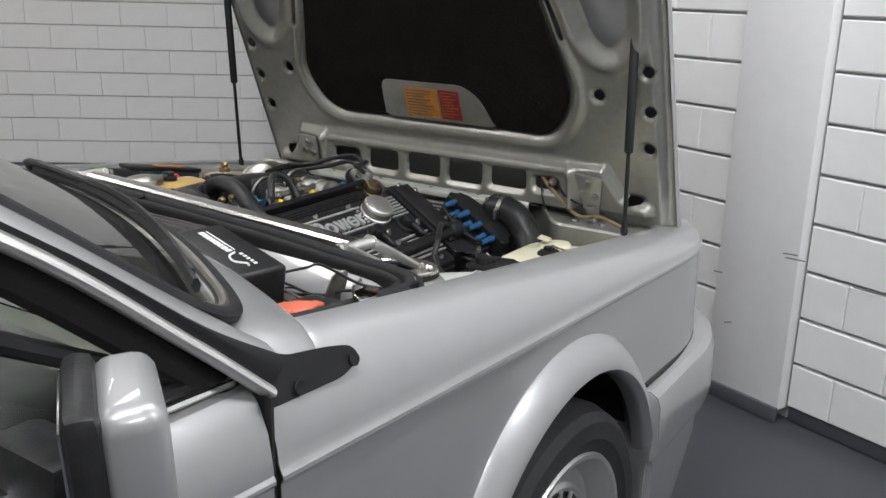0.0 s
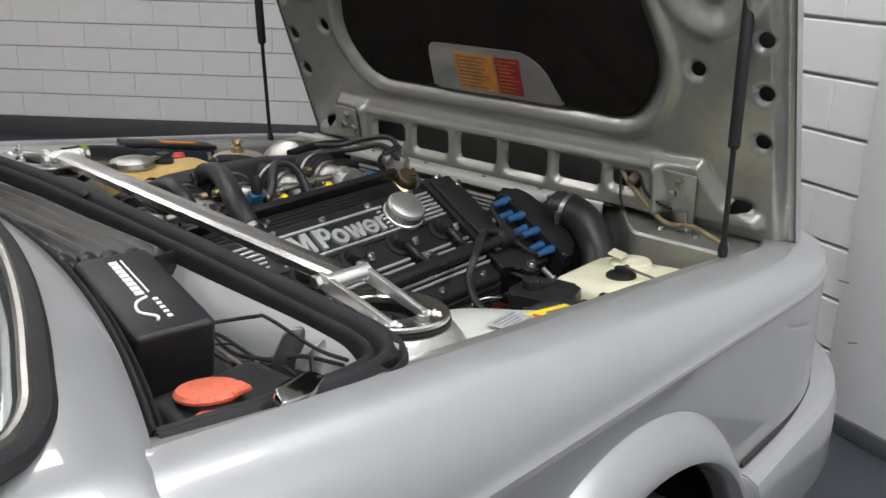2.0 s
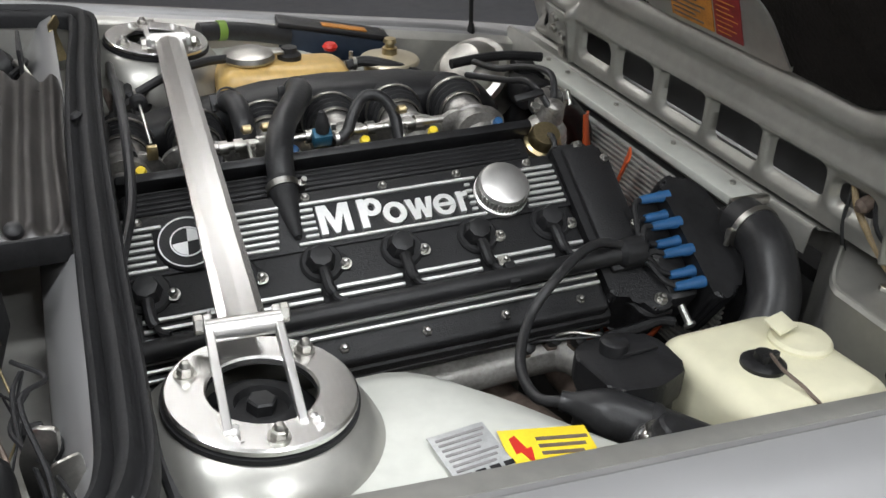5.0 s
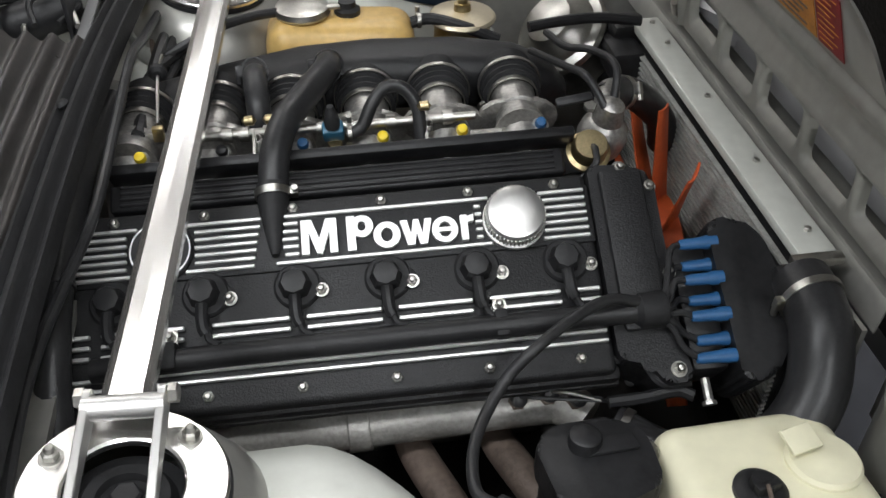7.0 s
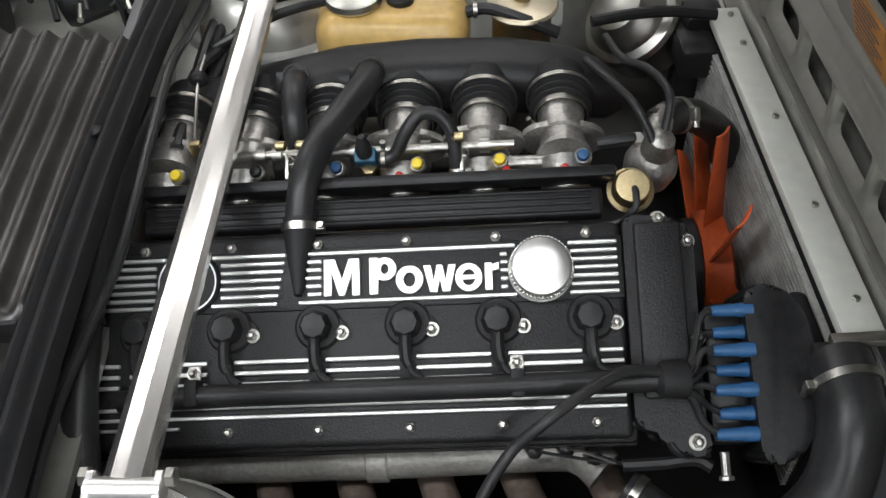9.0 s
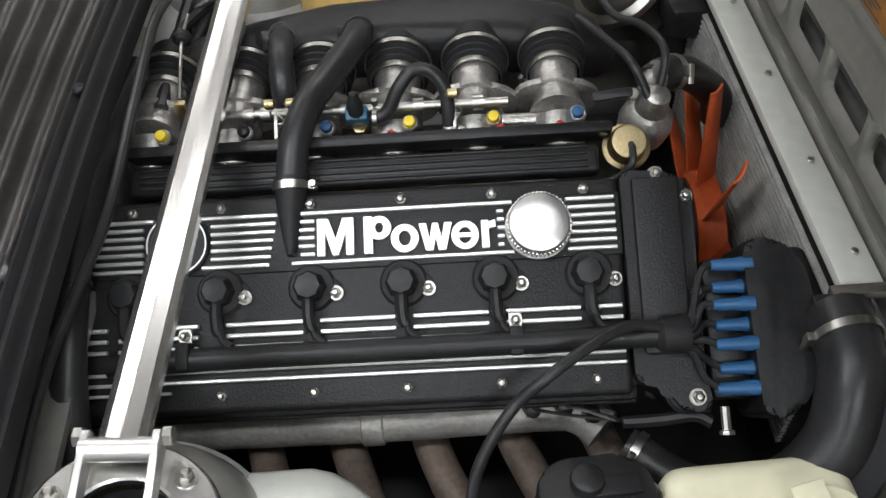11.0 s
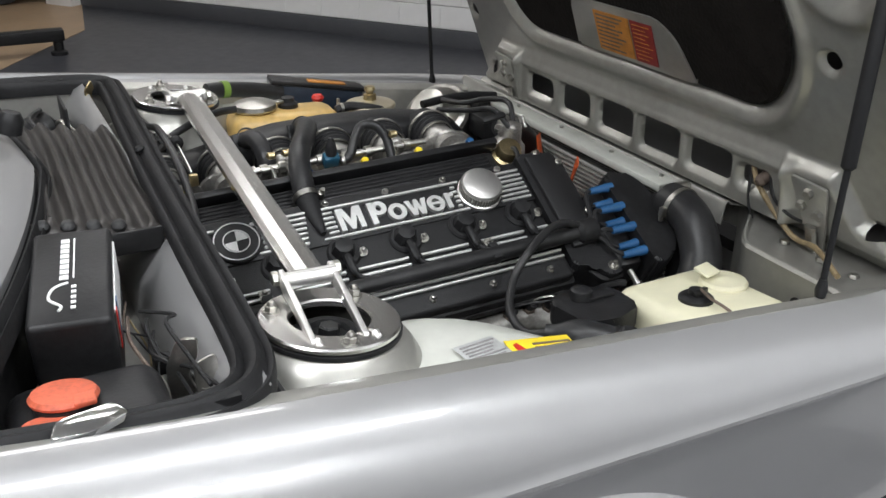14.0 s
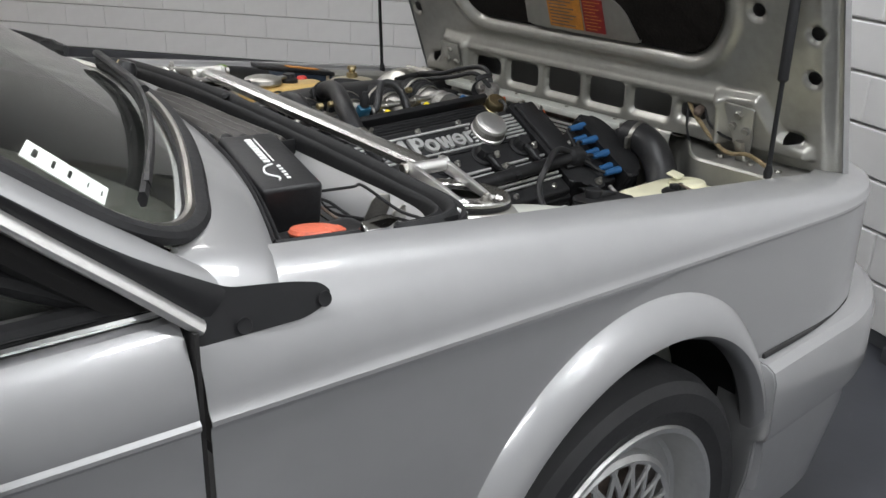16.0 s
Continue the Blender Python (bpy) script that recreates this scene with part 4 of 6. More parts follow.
loom = thing("bonnet_wiring", "taped wiring loom hanging from the bonnet frame", "wiring", at=(0.62, -0.36, 0.78))
part("loom", tube([hood_pt(-0.30, 0.105, 0.012), hood_pt(-0.335, 0.085, 0.035), hood_pt(-0.40, 0.03, 0.045), V(0.585, -0.47, 0.768), V(0.55, -0.54, 0.762)], 0.0044, 8), mat("tape_tan", (0.24, 0.18, 0.10), 0.6, 0, 0.4, 60), loom, "brownish taped cable")
part("cable", tube([hood_pt(-0.30, 0.10, 0.015), hood_pt(-0.31, 0.06, 0.04), hood_pt(-0.325, 0.02, 0.05), hood_pt(-0.34, 0.01, 0.04)], 0.0028, 6), M_PLASTIC, loom)
part("cable", tube([hood_pt(-0.34, 0.12, 0.012), hood_pt(-0.36, 0.085, 0.035), hood_pt(-0.39, 0.065, 0.04), hood_pt(-0.41, 0.05, 0.03)], 0.003, 6), M_PLASTIC, loom)
part("plug", lathe(frame_of(hood_pt(-0.335, 0.10, 0.012), -HN), [(0.010, 0), (0.010, 0.022), (0.005, 0.028)], 12), M_RUST, loom)


# ---- engine ----
EX = V(0.9976856, -0.05296561, 0.04263898).normalized()
EV = V(0.02390742, 0.86028966, 0.50924468).normalized()
EW = EX.cross(EV).normalized()
ENG = Matrix((EX, EV, EW)).transposed().to_4x4()
ENG.translation = V(0.0, -0.1434, 0.7508)


def E(u, v, w=0.0):
    """Engine place: u forward along the head, v up across the slanted cover, w out of it."""
    return ENG @ V(u, v, w)


def EM(u, v, w=0.0):
    return ENG @ Matrix.Translation((u, v, w))


engine = thing("engine", "slanted black six-cylinder twin-cam engine with ribbed cam cover", "engine", at=(0.05, 0, 0.37))
part("cylinder_head", box((0.02, 0.0, -0.12), (0.57, 0.21, 0.19), ENG, 0.01), M_CAST, engine, "dull cast alloy cylinder head")
part("engine_block", box((0.02, 0.03, 0.50), (0.56, 0.24, 0.25), pose(0, 0, 0), 0.02), M_CAST, engine, "grimy cast engine block")

cover = part("cam_cover", box((0.0135, -0.005, -0.030), (0.597, 0.236, 0.044), ENG, 0.008, 3), M_BLACK, engine, "black crackle-finish cam cover with bright machined ribs")
part("cover_flange", box((0.0135, -0.005, -0.048), (0.612, 0.254, 0.014), ENG, 0.004), M_BLACK, cover)
part("cover_foot", box((0.0135, -0.118, -0.040), (0.612, 0.022, 0.030), ENG, 0.008), M_BLACK, cover)
part("badge_panel", box((0.015, 0.0615, -0.0075), (0.594, 0.070, 0.006), ENG, 0.0025), M_BLACK, cover)
VS = [0.0345 + k * 0.00915 for k in range(7)]


def rib(u0, u1, v, h=0.0042, w=-0.0035):
    part("rib", box(((u0 + u1) / 2, v, w), (u1 - u0, h, 0.006), ENG, 0.0009, 1), M_RIB, cover)


for k, v in enumerate(VS):
    rib(-0.276, -0.2115 if 0 < k < 6 else -0.200, v)
    rib(-0.137 - 0.010 * (k in (0, 6)), -0.066 - 0.0016 * (6 - k) + 0.004, v)
    if k in (0, 6):
        rib(-0.044 + 0.008 * (k == 0) - 0.012, 0.195, v)
    else:
        rib(-0.036 - 0.0018 * k, -0.0215, v)
        rib(0.1775, 0.1865 - 0.0006 * abs(k - 3), v)
    rib(0.2585 - 0.002 * abs(k - 3), 0.306, v)
for k, v in enumerate((-0.029, -0.041, -0.053, -0.0775, -0.0885, -0.0995)):
    if k < 3:
        for a, b in ((-0.276, -0.250), (-0.238, -0.150), (-0.120, -0.036), (-0.018, 0.064), (0.082, 0.164), (0.182, 0.262), (0.280, 0.306)):
            rib(a, b, v, 0.0046)
    elif k < 5:
        rib(-0.276, 0.306, v, 0.0040)
    else:
        rib(-0.276, -0.18, v, 0.0036)

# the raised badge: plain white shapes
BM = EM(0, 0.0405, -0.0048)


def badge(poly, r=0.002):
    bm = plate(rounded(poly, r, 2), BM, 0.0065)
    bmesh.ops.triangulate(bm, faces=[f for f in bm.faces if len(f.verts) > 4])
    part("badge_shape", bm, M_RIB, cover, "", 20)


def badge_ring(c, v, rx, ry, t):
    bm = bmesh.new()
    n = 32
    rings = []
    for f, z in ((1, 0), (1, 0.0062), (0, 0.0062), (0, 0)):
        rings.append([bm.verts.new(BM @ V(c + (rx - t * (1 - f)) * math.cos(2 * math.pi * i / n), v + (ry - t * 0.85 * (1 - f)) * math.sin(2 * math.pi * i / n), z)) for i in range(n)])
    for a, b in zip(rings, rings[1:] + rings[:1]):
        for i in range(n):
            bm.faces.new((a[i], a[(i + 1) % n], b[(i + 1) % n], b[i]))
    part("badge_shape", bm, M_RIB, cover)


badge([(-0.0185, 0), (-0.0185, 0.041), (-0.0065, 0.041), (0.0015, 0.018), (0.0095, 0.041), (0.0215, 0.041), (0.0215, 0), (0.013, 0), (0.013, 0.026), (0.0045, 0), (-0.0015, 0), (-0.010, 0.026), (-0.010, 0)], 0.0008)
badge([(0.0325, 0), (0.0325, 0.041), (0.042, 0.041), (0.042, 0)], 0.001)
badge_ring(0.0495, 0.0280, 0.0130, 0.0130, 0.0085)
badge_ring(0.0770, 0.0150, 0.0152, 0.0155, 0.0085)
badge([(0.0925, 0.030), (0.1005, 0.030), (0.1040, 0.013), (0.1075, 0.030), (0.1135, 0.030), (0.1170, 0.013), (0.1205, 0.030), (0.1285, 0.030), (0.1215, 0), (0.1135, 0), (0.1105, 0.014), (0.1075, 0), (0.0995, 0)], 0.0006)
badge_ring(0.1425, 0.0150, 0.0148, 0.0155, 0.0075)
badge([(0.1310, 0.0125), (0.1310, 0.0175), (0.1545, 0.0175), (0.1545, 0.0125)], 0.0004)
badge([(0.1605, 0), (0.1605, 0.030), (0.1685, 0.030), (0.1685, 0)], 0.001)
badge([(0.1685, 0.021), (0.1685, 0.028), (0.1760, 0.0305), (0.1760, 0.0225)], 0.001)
# round emblem, plain shapes
part("emblem", lathe(EM(-0.174, 0.062, -0.005), [(0.036, 0), (0.036, 0.005), (0.034, 0.0065), (0.0, 0.0065)], 48), M_BLACK, cover, "round dark emblem with bright rings")
for r in (0.0335, 0.020):
    part("emblem_ring", lathe(EM(-0.174, 0.062, 0.001), [(r - 0.0016, 0), (r - 0.0016, 0.0014), (r, 0.0014), (r, 0)], 48, cap=False), M_RIB, cover)
for a in (0, math.pi):
    pts = [(0.0, 0.0)] + [(0.0175 * math.cos(a + t), 0.0175 * math.sin(a + t)) for t in np.linspace(0.08, math.pi / 2 - 0.08, 8)]
    part("emblem_quarter", plate(pts, EM(-0.174, 0.062, 0.001), 0.0014), M_RIB, cover)

# filler cap
fc = part("filler_cap", lathe(EM(0.2220, 0.061, -0.006), [(0.036, 0), (0.036, 0.006), (0.0325, 0.008), (0.0335, 0.018), (0.0330, 0.0245), (0.031, 0.0275), (0.027, 0.0290), (0.018, 0.0305), (0, 0.031)], 64), M_ALU, engine, "round polished alloy oil filler cap with knurled rim")
for k in range(48):
    a = 2 * math.pi * k / 48
    part("knurl", box((0.0336 * math.cos(a), 0.0336 * math.sin(a), 0.0155), (0.0016, 0.0022, 0.014), EM(0.2220, 0.061, -0.006) @ Matrix.Rotation(0, 4, "Z")), M_STEEL, fc)

# front timing case
tc_poly = rounded([(0.313, 0.118), (0.372, 0.113), (0.388, 0.095), (0.386, -0.105), (0.392, -0.142), (0.362, -0.145), (0.345, -0.120), (0.313, -0.112)], 0.010, 4)
tcase = part("timing_case", plate(tc_poly, EM(0, 0, -0.09), 0.090, 0.006), M_BLACK, engine, "black timing case at the front of the head", 40)
part("case_ridge", box((0.349, 0.012, 0.0035), (0.050, 0.190, 0.010), ENG, 0.0045, 2), M_BLACK, tcase)
part("case_lip", tube([E(0.300, -0.108, -0.022), E(0.325, -0.108, -0.020), E(0.345, -0.118, -0.018), E(0.358, -0.138, -0.016), E(0.390, -0.140, -0.016)], 0.006, 8), M_BLACK, tcase)

for k in range(6):
    u = -0.2265 + 0.1 * k
    for v in (0.1005, -0.105):
        if (k == 0 and v < 0):
            continue
        part("boss", lathe(EM(u, v, -0.030), [(0.0115, 0), (0.0115, 0.018), (0.0095, 0.020)], 20), M_BLACK, cover)
        part("cap_nut", cap_nut(EM(u, v, -0.0105)), M_STEEL, cover, "bright cap nut with washer")
for u, v, w in ((0.375, -0.129, 0.0), (0.384, -0.02, -0.002), (0.381, 0.085, -0.002), (0.352, 0.112, -0.004)):
    part("cap_nut", cap_nut(EM(u, v, w), 1.05), M_STEEL, tcase)

# spark plug connectors
for k in range(6):
    u = -0.2265 + 0.1 * k
    m = EM(u, 0.0075, -0.008)
    pc = part("plug_well", lathe(m, [(0.0262, 0), (0.0262, 0.003), (0.0235, 0.006), (0.0215, 0.006)], 32), M_RUBBER, engine, "black rubber spark plug cover")
    ear = [(0.0, 0.017), (0.027, 0.008), (0.034, 0.0), (0.027, -0.009), (0.0, -0.019)]
    part("ear", plate(rounded(ear, 0.005, 3), m, 0.0045, 0.001), M_RUBBER, pc)
    part("connector", lathe(m @ Matrix.Translation((-0.002, 0, 0.004)), [(0.0185, 0), (0.0178, 0.006), (0.0165, 0.014), (0.0135, 0.019), (0.0, 0.021)], 8), M_PLASTIC, pc)
    part("lead_sleeve", tube([m @ V(-0.002, -0.004, 0.012), m @ V(-0.002, -0.024, 0.016), m @ V(-0.001, -0.040, 0.015), m @ V(0.002, -0.046, 0.013)], 0.0070, 10, 5), M_PLASTIC, pc)
    part("lead", tube([m @ V(0.002, -0.044, 0.013), m @ V(0.006, -0.055, 0.014), m @ V(0.016, -0.062, 0.017)], 0.0042, 8, 5), M_RUBBER, pc)
    part("cap_nut", cap_nut(EM(u + 0.0265, 0.0, -0.004), 0.95), M_STEEL, pc)

# ignition lead conduit
cd = part("lead_conduit", tube([E(-0.245, -0.068, 0.004), E(-0.10, -0.065, 0.006), E(0.10, -0.0645, 0.008), E(0.30, -0.064, 0.012), E(0.362, -0.064, 0.016)], 0.0128, 16, 5), M_PLASTIC, engine, "black plastic ignition lead conduit")
part("conduit_mouth", lathe(frame_of(E(0.335, -0.064, 0.014), EX), [(0.0135, 0), (0.019, 0.006), (0.020, 0.030), (0.018, 0.034)], 20), M_RUBBER, cd)
for u in (-0.162, 0.191):
    part("conduit_bracket", box((u, -0.062, 0.006), (0.015, 0.030, 0.028), ENG, 0.003), M_RUBBER, cd)
    part("bracket_tab", box((u, -0.040, 0.004), (0.014, 0.016, 0.004), ENG, 0.001), M_CAST, cd)
    part("cap_nut", cap_nut(EM(u, -0.040, 0.006), 0.9), M_STEEL, cd)

# distributor with blue-booted leads
dist = thing("distributor_cap", "black distributor cover with blue lead boots", "distributor", at=tuple(E(0.45, -0.05, -0.06)))
dpoly = rounded([(0.430, 0.030), (0.466, 0.034), (0.492, 0.004), (0.502, -0.055), (0.496, -0.115), (0.470, -0.152), (0.436, -0.154)], 0.014, 4)
part("cover", plate(dpoly, EM(0, 0, -0.085), 0.105, 0.008), M_PLASTIC, dist, "faceted matt black distributor cover", 40)
part("cap_body", box((0.414, -0.058, -0.040), (0.045, 0.150, 0.07), ENG, 0.010), M_PLASTIC, dist)
part("clip", lathe(EM(0.404, -0.150, -0.01) @ pose(0, 0, 0, 90, 0, 0), [(0.005, -0.01), (0.005, 0.014), (0.008, 0.015), (0.008, 0.019)], 8), M_CAST, dist)
BOOTS = [(0.436, 0.006, 0.014), (0.438, -0.016, 0.002), (0.434, -0.036, 0.016), (0.438, -0.056, 0.002), (0.433, -0.077, 0.016), (0.438, -0.101, 0.002), (0.431, -0.122, 0.012)]
for k, (u, v, w) in enumerate(BOOTS):
    part("lead_boot", lathe(frame_of(E(u + 0.004, v, w), -EX), [(0.0080, 0), (0.0080, 0.012), (0.0068, 0.018), (0.0062, 0.036), (0.0052, 0.042), (0.0042, 0.0425)], 14), M_BLUE, dist, "bright blue rubber lead boot")
    part("lead", tube([E(u - 0.034, v, w), E(u - 0.050, v * 0.85 - 0.006, w + 0.002), E(0.372, -0.064 + (v + 0.05) * 0.30, 0.014 + 0.004 * (k % 2)), E(0.355, -0.064 + (v + 0.05) * 0.12, 0.016)], 0.0038, 8, 6), M_RUBBER, dist)
# coil lead, a long loop
coil = thing("coil_lead", "thick black ignition coil lead in a loop", "cable", at=(0.2, -0.35, 0.7))
part("lead", tube([E(0.345, -0.058, 0.022), E(0.305, -0.055, 0.038), E(0.262, -0.074, 0.056), E(0.215, -0.105, 0.066), V(0.172, -0.295, 0.735), V(0.135, -0.345, 0.715), V(0.125, -0.400, 0.712), V(0.145, -0.430, 0.722)], 0.0062, 12, 8), M_HOSE, coil)

# cooling pipe below the cover and exhaust manifold
pipe = thing("coolant_pipe", "grey cast coolant pipe along the head", "pipe", at=tuple(E(0.05, -0.135, -0.12)))
part("pipe", tube([E(-0.25, -0.138, -0.102), E(0.02, -0.138, -0.100), E(0.22, -0.134, -0.094), E(0.262, -0.140, -0.088), E(0.285, -0.160, -0.082)], 0.0255, 16, 6), M_PIPE, pipe)
part("collar", lathe(frame_of(E(0.012, -0.138, -0.100), EX), [(0.0275, 0), (0.0290, 0.002), (0.0290, 0.024), (0.0275, 0.026)], 24), M_PIPE, pipe)
for k, (u, v, w) in enumerate(((0.205, -0.132, -0.075), (0.240, -0.131, -0.070), (0.270, -0.140, -0.066))):
    part("sensor_nut", hexnut(EM(u, v, w) @ pose(0, 0, 0, 15, 8, 0), 0.0105, 0.010), M_RUST, pipe)
    part("sensor", lathe(EM(u, v, w + 0.009) @ pose(0, 0, 0, 15, 8, 0), [(0.008, 0), (0.009, 0.006), (0.008, 0.016), (0.004, 0.018)], 14), M_PLASTIC, pipe)
    part("sensor_wire", tube([E(u, v, w + 0.024), E(u + 0.02, v - 0.006, w + 0.04), E(0.30, -0.150, -0.030), E(0.345, -0.150, -0.028)], 0.002, 6, 6), M_STEEL if k == 1 else M_PLASTIC, pipe)
part("wire_sheath", tube([E(0.300, -0.152, -0.030), E(0.34, -0.151, -0.028), E(0.375, -0.148, -0.024), E(0.392, -0.156, -0.020)], 0.007, 8), M_PLASTIC, pipe)
mani = thing("exhaust_manifold", "brown heat-stained tubular exhaust manifold", "exhaust manifold", at=(0.0, -0.30, 0.40))
for k in range(6):
    u = -0.22 + 0.1 * k
    part("runner", tube([E(u, -0.115, -0.165), E(u + 0.006, -0.165, -0.150), V(u + 0.045, -0.315, 0.545), V(u + 0.075, -0.345, 0.47), V(u + 0.08, -0.345, 0.40)], 0.0215, 14, 6), M_RUST, mani)

# black fluted rail and hose down to the cover
rail = thing("fluted_rail", "black fluted plastic cable rail on the head", "cable rail", at=tuple(E(0.03, 0.14, -0.06)))
part("rail_body", box((0.028, 0.1445, -0.050), (0.540, 0.034, 0.030), ENG, 0.005, 3), M_PLASTIC, rail)
for k in range(4):
    part("flute", box((0.028, 0.1345 + 0.0075 * k, -0.0345), (0.515, 0.0036, 0.004), ENG, 0.0012, 1), M_PLASTIC, rail)
part("rail_back", box((0.035, 0.178, -0.046), (0.560, 0.014, 0.040), ENG, 0.004), M_PLASTIC, rail)
part("rail_back_ear", box((0.325, 0.182, -0.034), (0.045, 0.012, 0.008), ENG @ pose(0, 0, 0, 0, -6, 4), 0.004), M_PLASTIC, rail)
hs = thing("breather_hose", "fat black rubber breather hose clamped to the cam cover", "hose", at=tuple(E(-0.05, 0.05, 0.0)))
part("hose", tube([V(0.036, 0.236, 0.818), V(0.036, 0.205, 0.836), V(0.030, 0.165, 0.848), V(0.004, 0.105, 0.852), V(-0.022, 0.055, 0.848), V(-0.038, 0.012, 0.832), V(-0.045, -0.028, 0.803)], 0.0178, 18, 8), M_HOSE, hs)
part("boot", tube([V(-0.0445, -0.022, 0.806), V(-0.0455, -0.048, 0.793), V(-0.046, -0.075, 0.782), V(-0.0465, -0.105, 0.772)], 0.0195, 18, 6, rfun=lambda t: 1 - 0.78 * t ** 1.5), M_RUBBER, hs, "tapered rubber boot")
part("hose_clamp", clamp_band(frame_of(V(-0.045, -0.030, 0.802), V(0.0, -0.66, -0.42), (1, 0, 0)), 0.0192), M_STEEL, hs)
part("hose_clamp", clamp_band(frame_of(V(0.036, 0.205, 0.836), V(0.0, -1, 0.4), (-1, 0, 0)), 0.0182, 0.006), M_HOSE, hs)

# intake plenum, bellows, throttle bodies
plen = thing("intake_plenum", "long black moulded intake plenum above the throttles", "intake plenum", at=(0.05, 0.27, 0.70))
rows = []
P = [(-0.266, 0.226, 0.758, 0.012), (-0.248, 0.230, 0.762, 0.026), (-0.19, 0.236, 0.769, 0.033), (-0.10, 0.244, 0.779, 0.038), (0.0, 0.252, 0.788, 0.042), (0.10, 0.254, 0.790, 0.043), (0.22, 0.250, 0.787, 0.043), (0.30, 0.240, 0.780, 0.041), (0.345, 0.228, 0.772, 0.034), (0.368, 0.220, 0.764, 0.016)]
for x, y, z, r in P:
    rows.append([V(x, y + r * 1.15 * math.cos(a) * abs(math.cos(a)) ** -0.3, z + r * math.sin(a) * max(0.05, abs(math.sin(a))) ** -0.3) for a in np.linspace(0.001, 2 * math.pi, 25)[:-1]])
bm = grid(rows, True)
bm.verts.ensure_lookup_table()
bm.faces.new(bm.verts[:24]), bm.faces.new(bm.verts[-24:])
bmesh.ops.subdivide_edges(bm, edges=bm.edges[:], cuts=1, use_grid_fill=True, smooth=0.6)
part("plenum", bm, M_PLASTIC, plen, "black plastic air box", 60)
for x in np.linspace(0.135, 0.205, 9):
    part("moulded_mark", box((x, 0.250, 0.826), (0.004, 0.008, 0.003), None, 0.0005), M_PLASTIC, plen)
part("spigot_hose", tube([V(-0.062, 0.236, 0.806), V(-0.062, 0.206, 0.828), V(-0.060, 0.165, 0.838), V(-0.058, 0.128, 0.822), V(-0.058, 0.118, 0.800)], 0.0155, 14, 6), M_HOSE, plen, "short rubber hose stub")
part("hose_clamp", clamp_band(frame_of(V(-0.062, 0.216, 0.828), V(0, -1, 0.7), (-1, 0, 0)), 0.016, 0.006), M_HOSE, plen)
TB = thing("throttle_bodies", "row of six cast alloy throttle bodies with rubber bellows", "throttle bodies", at=(0.03, 0.12, 0.70))
for k in range(6):
    u = -0.232 + 0.0985 * k
    a, b = E(u, 0.212, -0.088), E(u + 0.004, 0.362, -0.170)
    d = (b - a).normalized()
    m = frame_of(a, d, (1, 0, 0))
    body = part("throttle_body", lathe(m, [(0.034, 0), (0.034, 0.006), (0.030, 0.009), (0.0285, 0.016), (0.029, 0.030), (0.033, 0.032), (0.033, 0.040), (0.0285, 0.042), (0.028, 0.070), (0.030, 0.074), (0.030, 0.090)], 36), M_CAST, TB, "cast alloy throttle barrel", 30)
    part("flange", plate(rounded([(-0.052, -0.010), (-0.052, 0.010), (-0.03, 0.026), (0.03, 0.026), (0.052, 0.010), (0.052, -0.010), (0.03, -0.026), (-0.03, -0.026)], 0.008, 3), m @ Matrix.Translation((0, 0, 0.030)), 0.010, 0.002), M_CAST, body)
    for s in (-1, 1):
        part("flange_nut", hexnut(m @ Matrix.Translation((s * 0.044, 0, 0.040)), 0.007, 0.008), M_STEEL, body)
    prof = [(0.0315, 0.074)]
    for j in range(4):
        z = 0.082 + 0.0115 * j
        prof += [(0.0315 + 0.0010 * j, z), (0.0395 + 0.0010 * j, z + 0.003), (0.0395 + 0.0010 * j, z + 0.006), (0.0315 + 0.0010 * j, z + 0.0095)]
    prof += [(0.036, 0.130), (0.036, 0.150)]
    part("bellows", lathe(m, prof, 36, cap=False), M_RUBBER, body, "black rubber intake bellows", 25)
    part("hose_clamp", clamp_band(m @ Matrix.Translation((0, 0, 0.078)) @ Matrix.Rotation(radians(100 + 25 * (k % 3)), 4, "Z"), 0.0325), M_STEEL, body)
    part("hose_clamp", clamp_band(m @ Matrix.Translation((0, 0, 0.112)) @ Matrix.Rotation(radians(95 + 30 * (k % 2)), 4, "Z"), 0.0420, 0.007), M_STEEL, body)
    part("port", tube([a - d * 0.005, E(u, 0.185, -0.085), E(u, 0.150, -0.100)], 0.030, 14, 5), M_CAST, body)
    inj = E(u + 0.020, 0.205, -0.060)
    col, lab = ((M_YELLOW, "yellow"), (M_PLASTIC, "black"), (M_BLUE, "blue"), (M_YELLOW, "yellow"), (M_YELLOW, "yellow"), (M_BLUE, "blue"))[k]
    part("screw_boss", lathe(frame_of(inj, EW), [(0.0105, -0.03), (0.0105, 0.0), (0.0085, 0.002)], 18), M_CAST, body)
    part("adjuster_cap", lathe(frame_of(inj, EW), [(0.0068, 0), (0.0076, 0.005), (0.006, 0.010), (0.0, 0.0115)], 16), col, body, lab + " plastic adjuster cap")
    if k in (3, 4, 5):
        part("injector_tip", lathe(frame_of(E(u - 0.002 + 0.03 * (k == 4), 0.190, -0.058), EW), [(0.0055, -0.01), (0.0055, 0.006), (0.003, 0.008)], 12), M_RED, body, "faded red plastic tip")
part("balance_pipe", tube([E(0.175, 0.208, -0.085), E(0.255, 0.207, -0.085)], 0.010, 12, smooth=False), M_CAST, TB)
rod = part("throttle_shaft", tube([E(-0.135, 0.224, -0.052), E(0.20, 0.222, -0.052)], 0.0058, 14, smooth=False), M_STEEL, TB, "bright throttle linkage shaft")
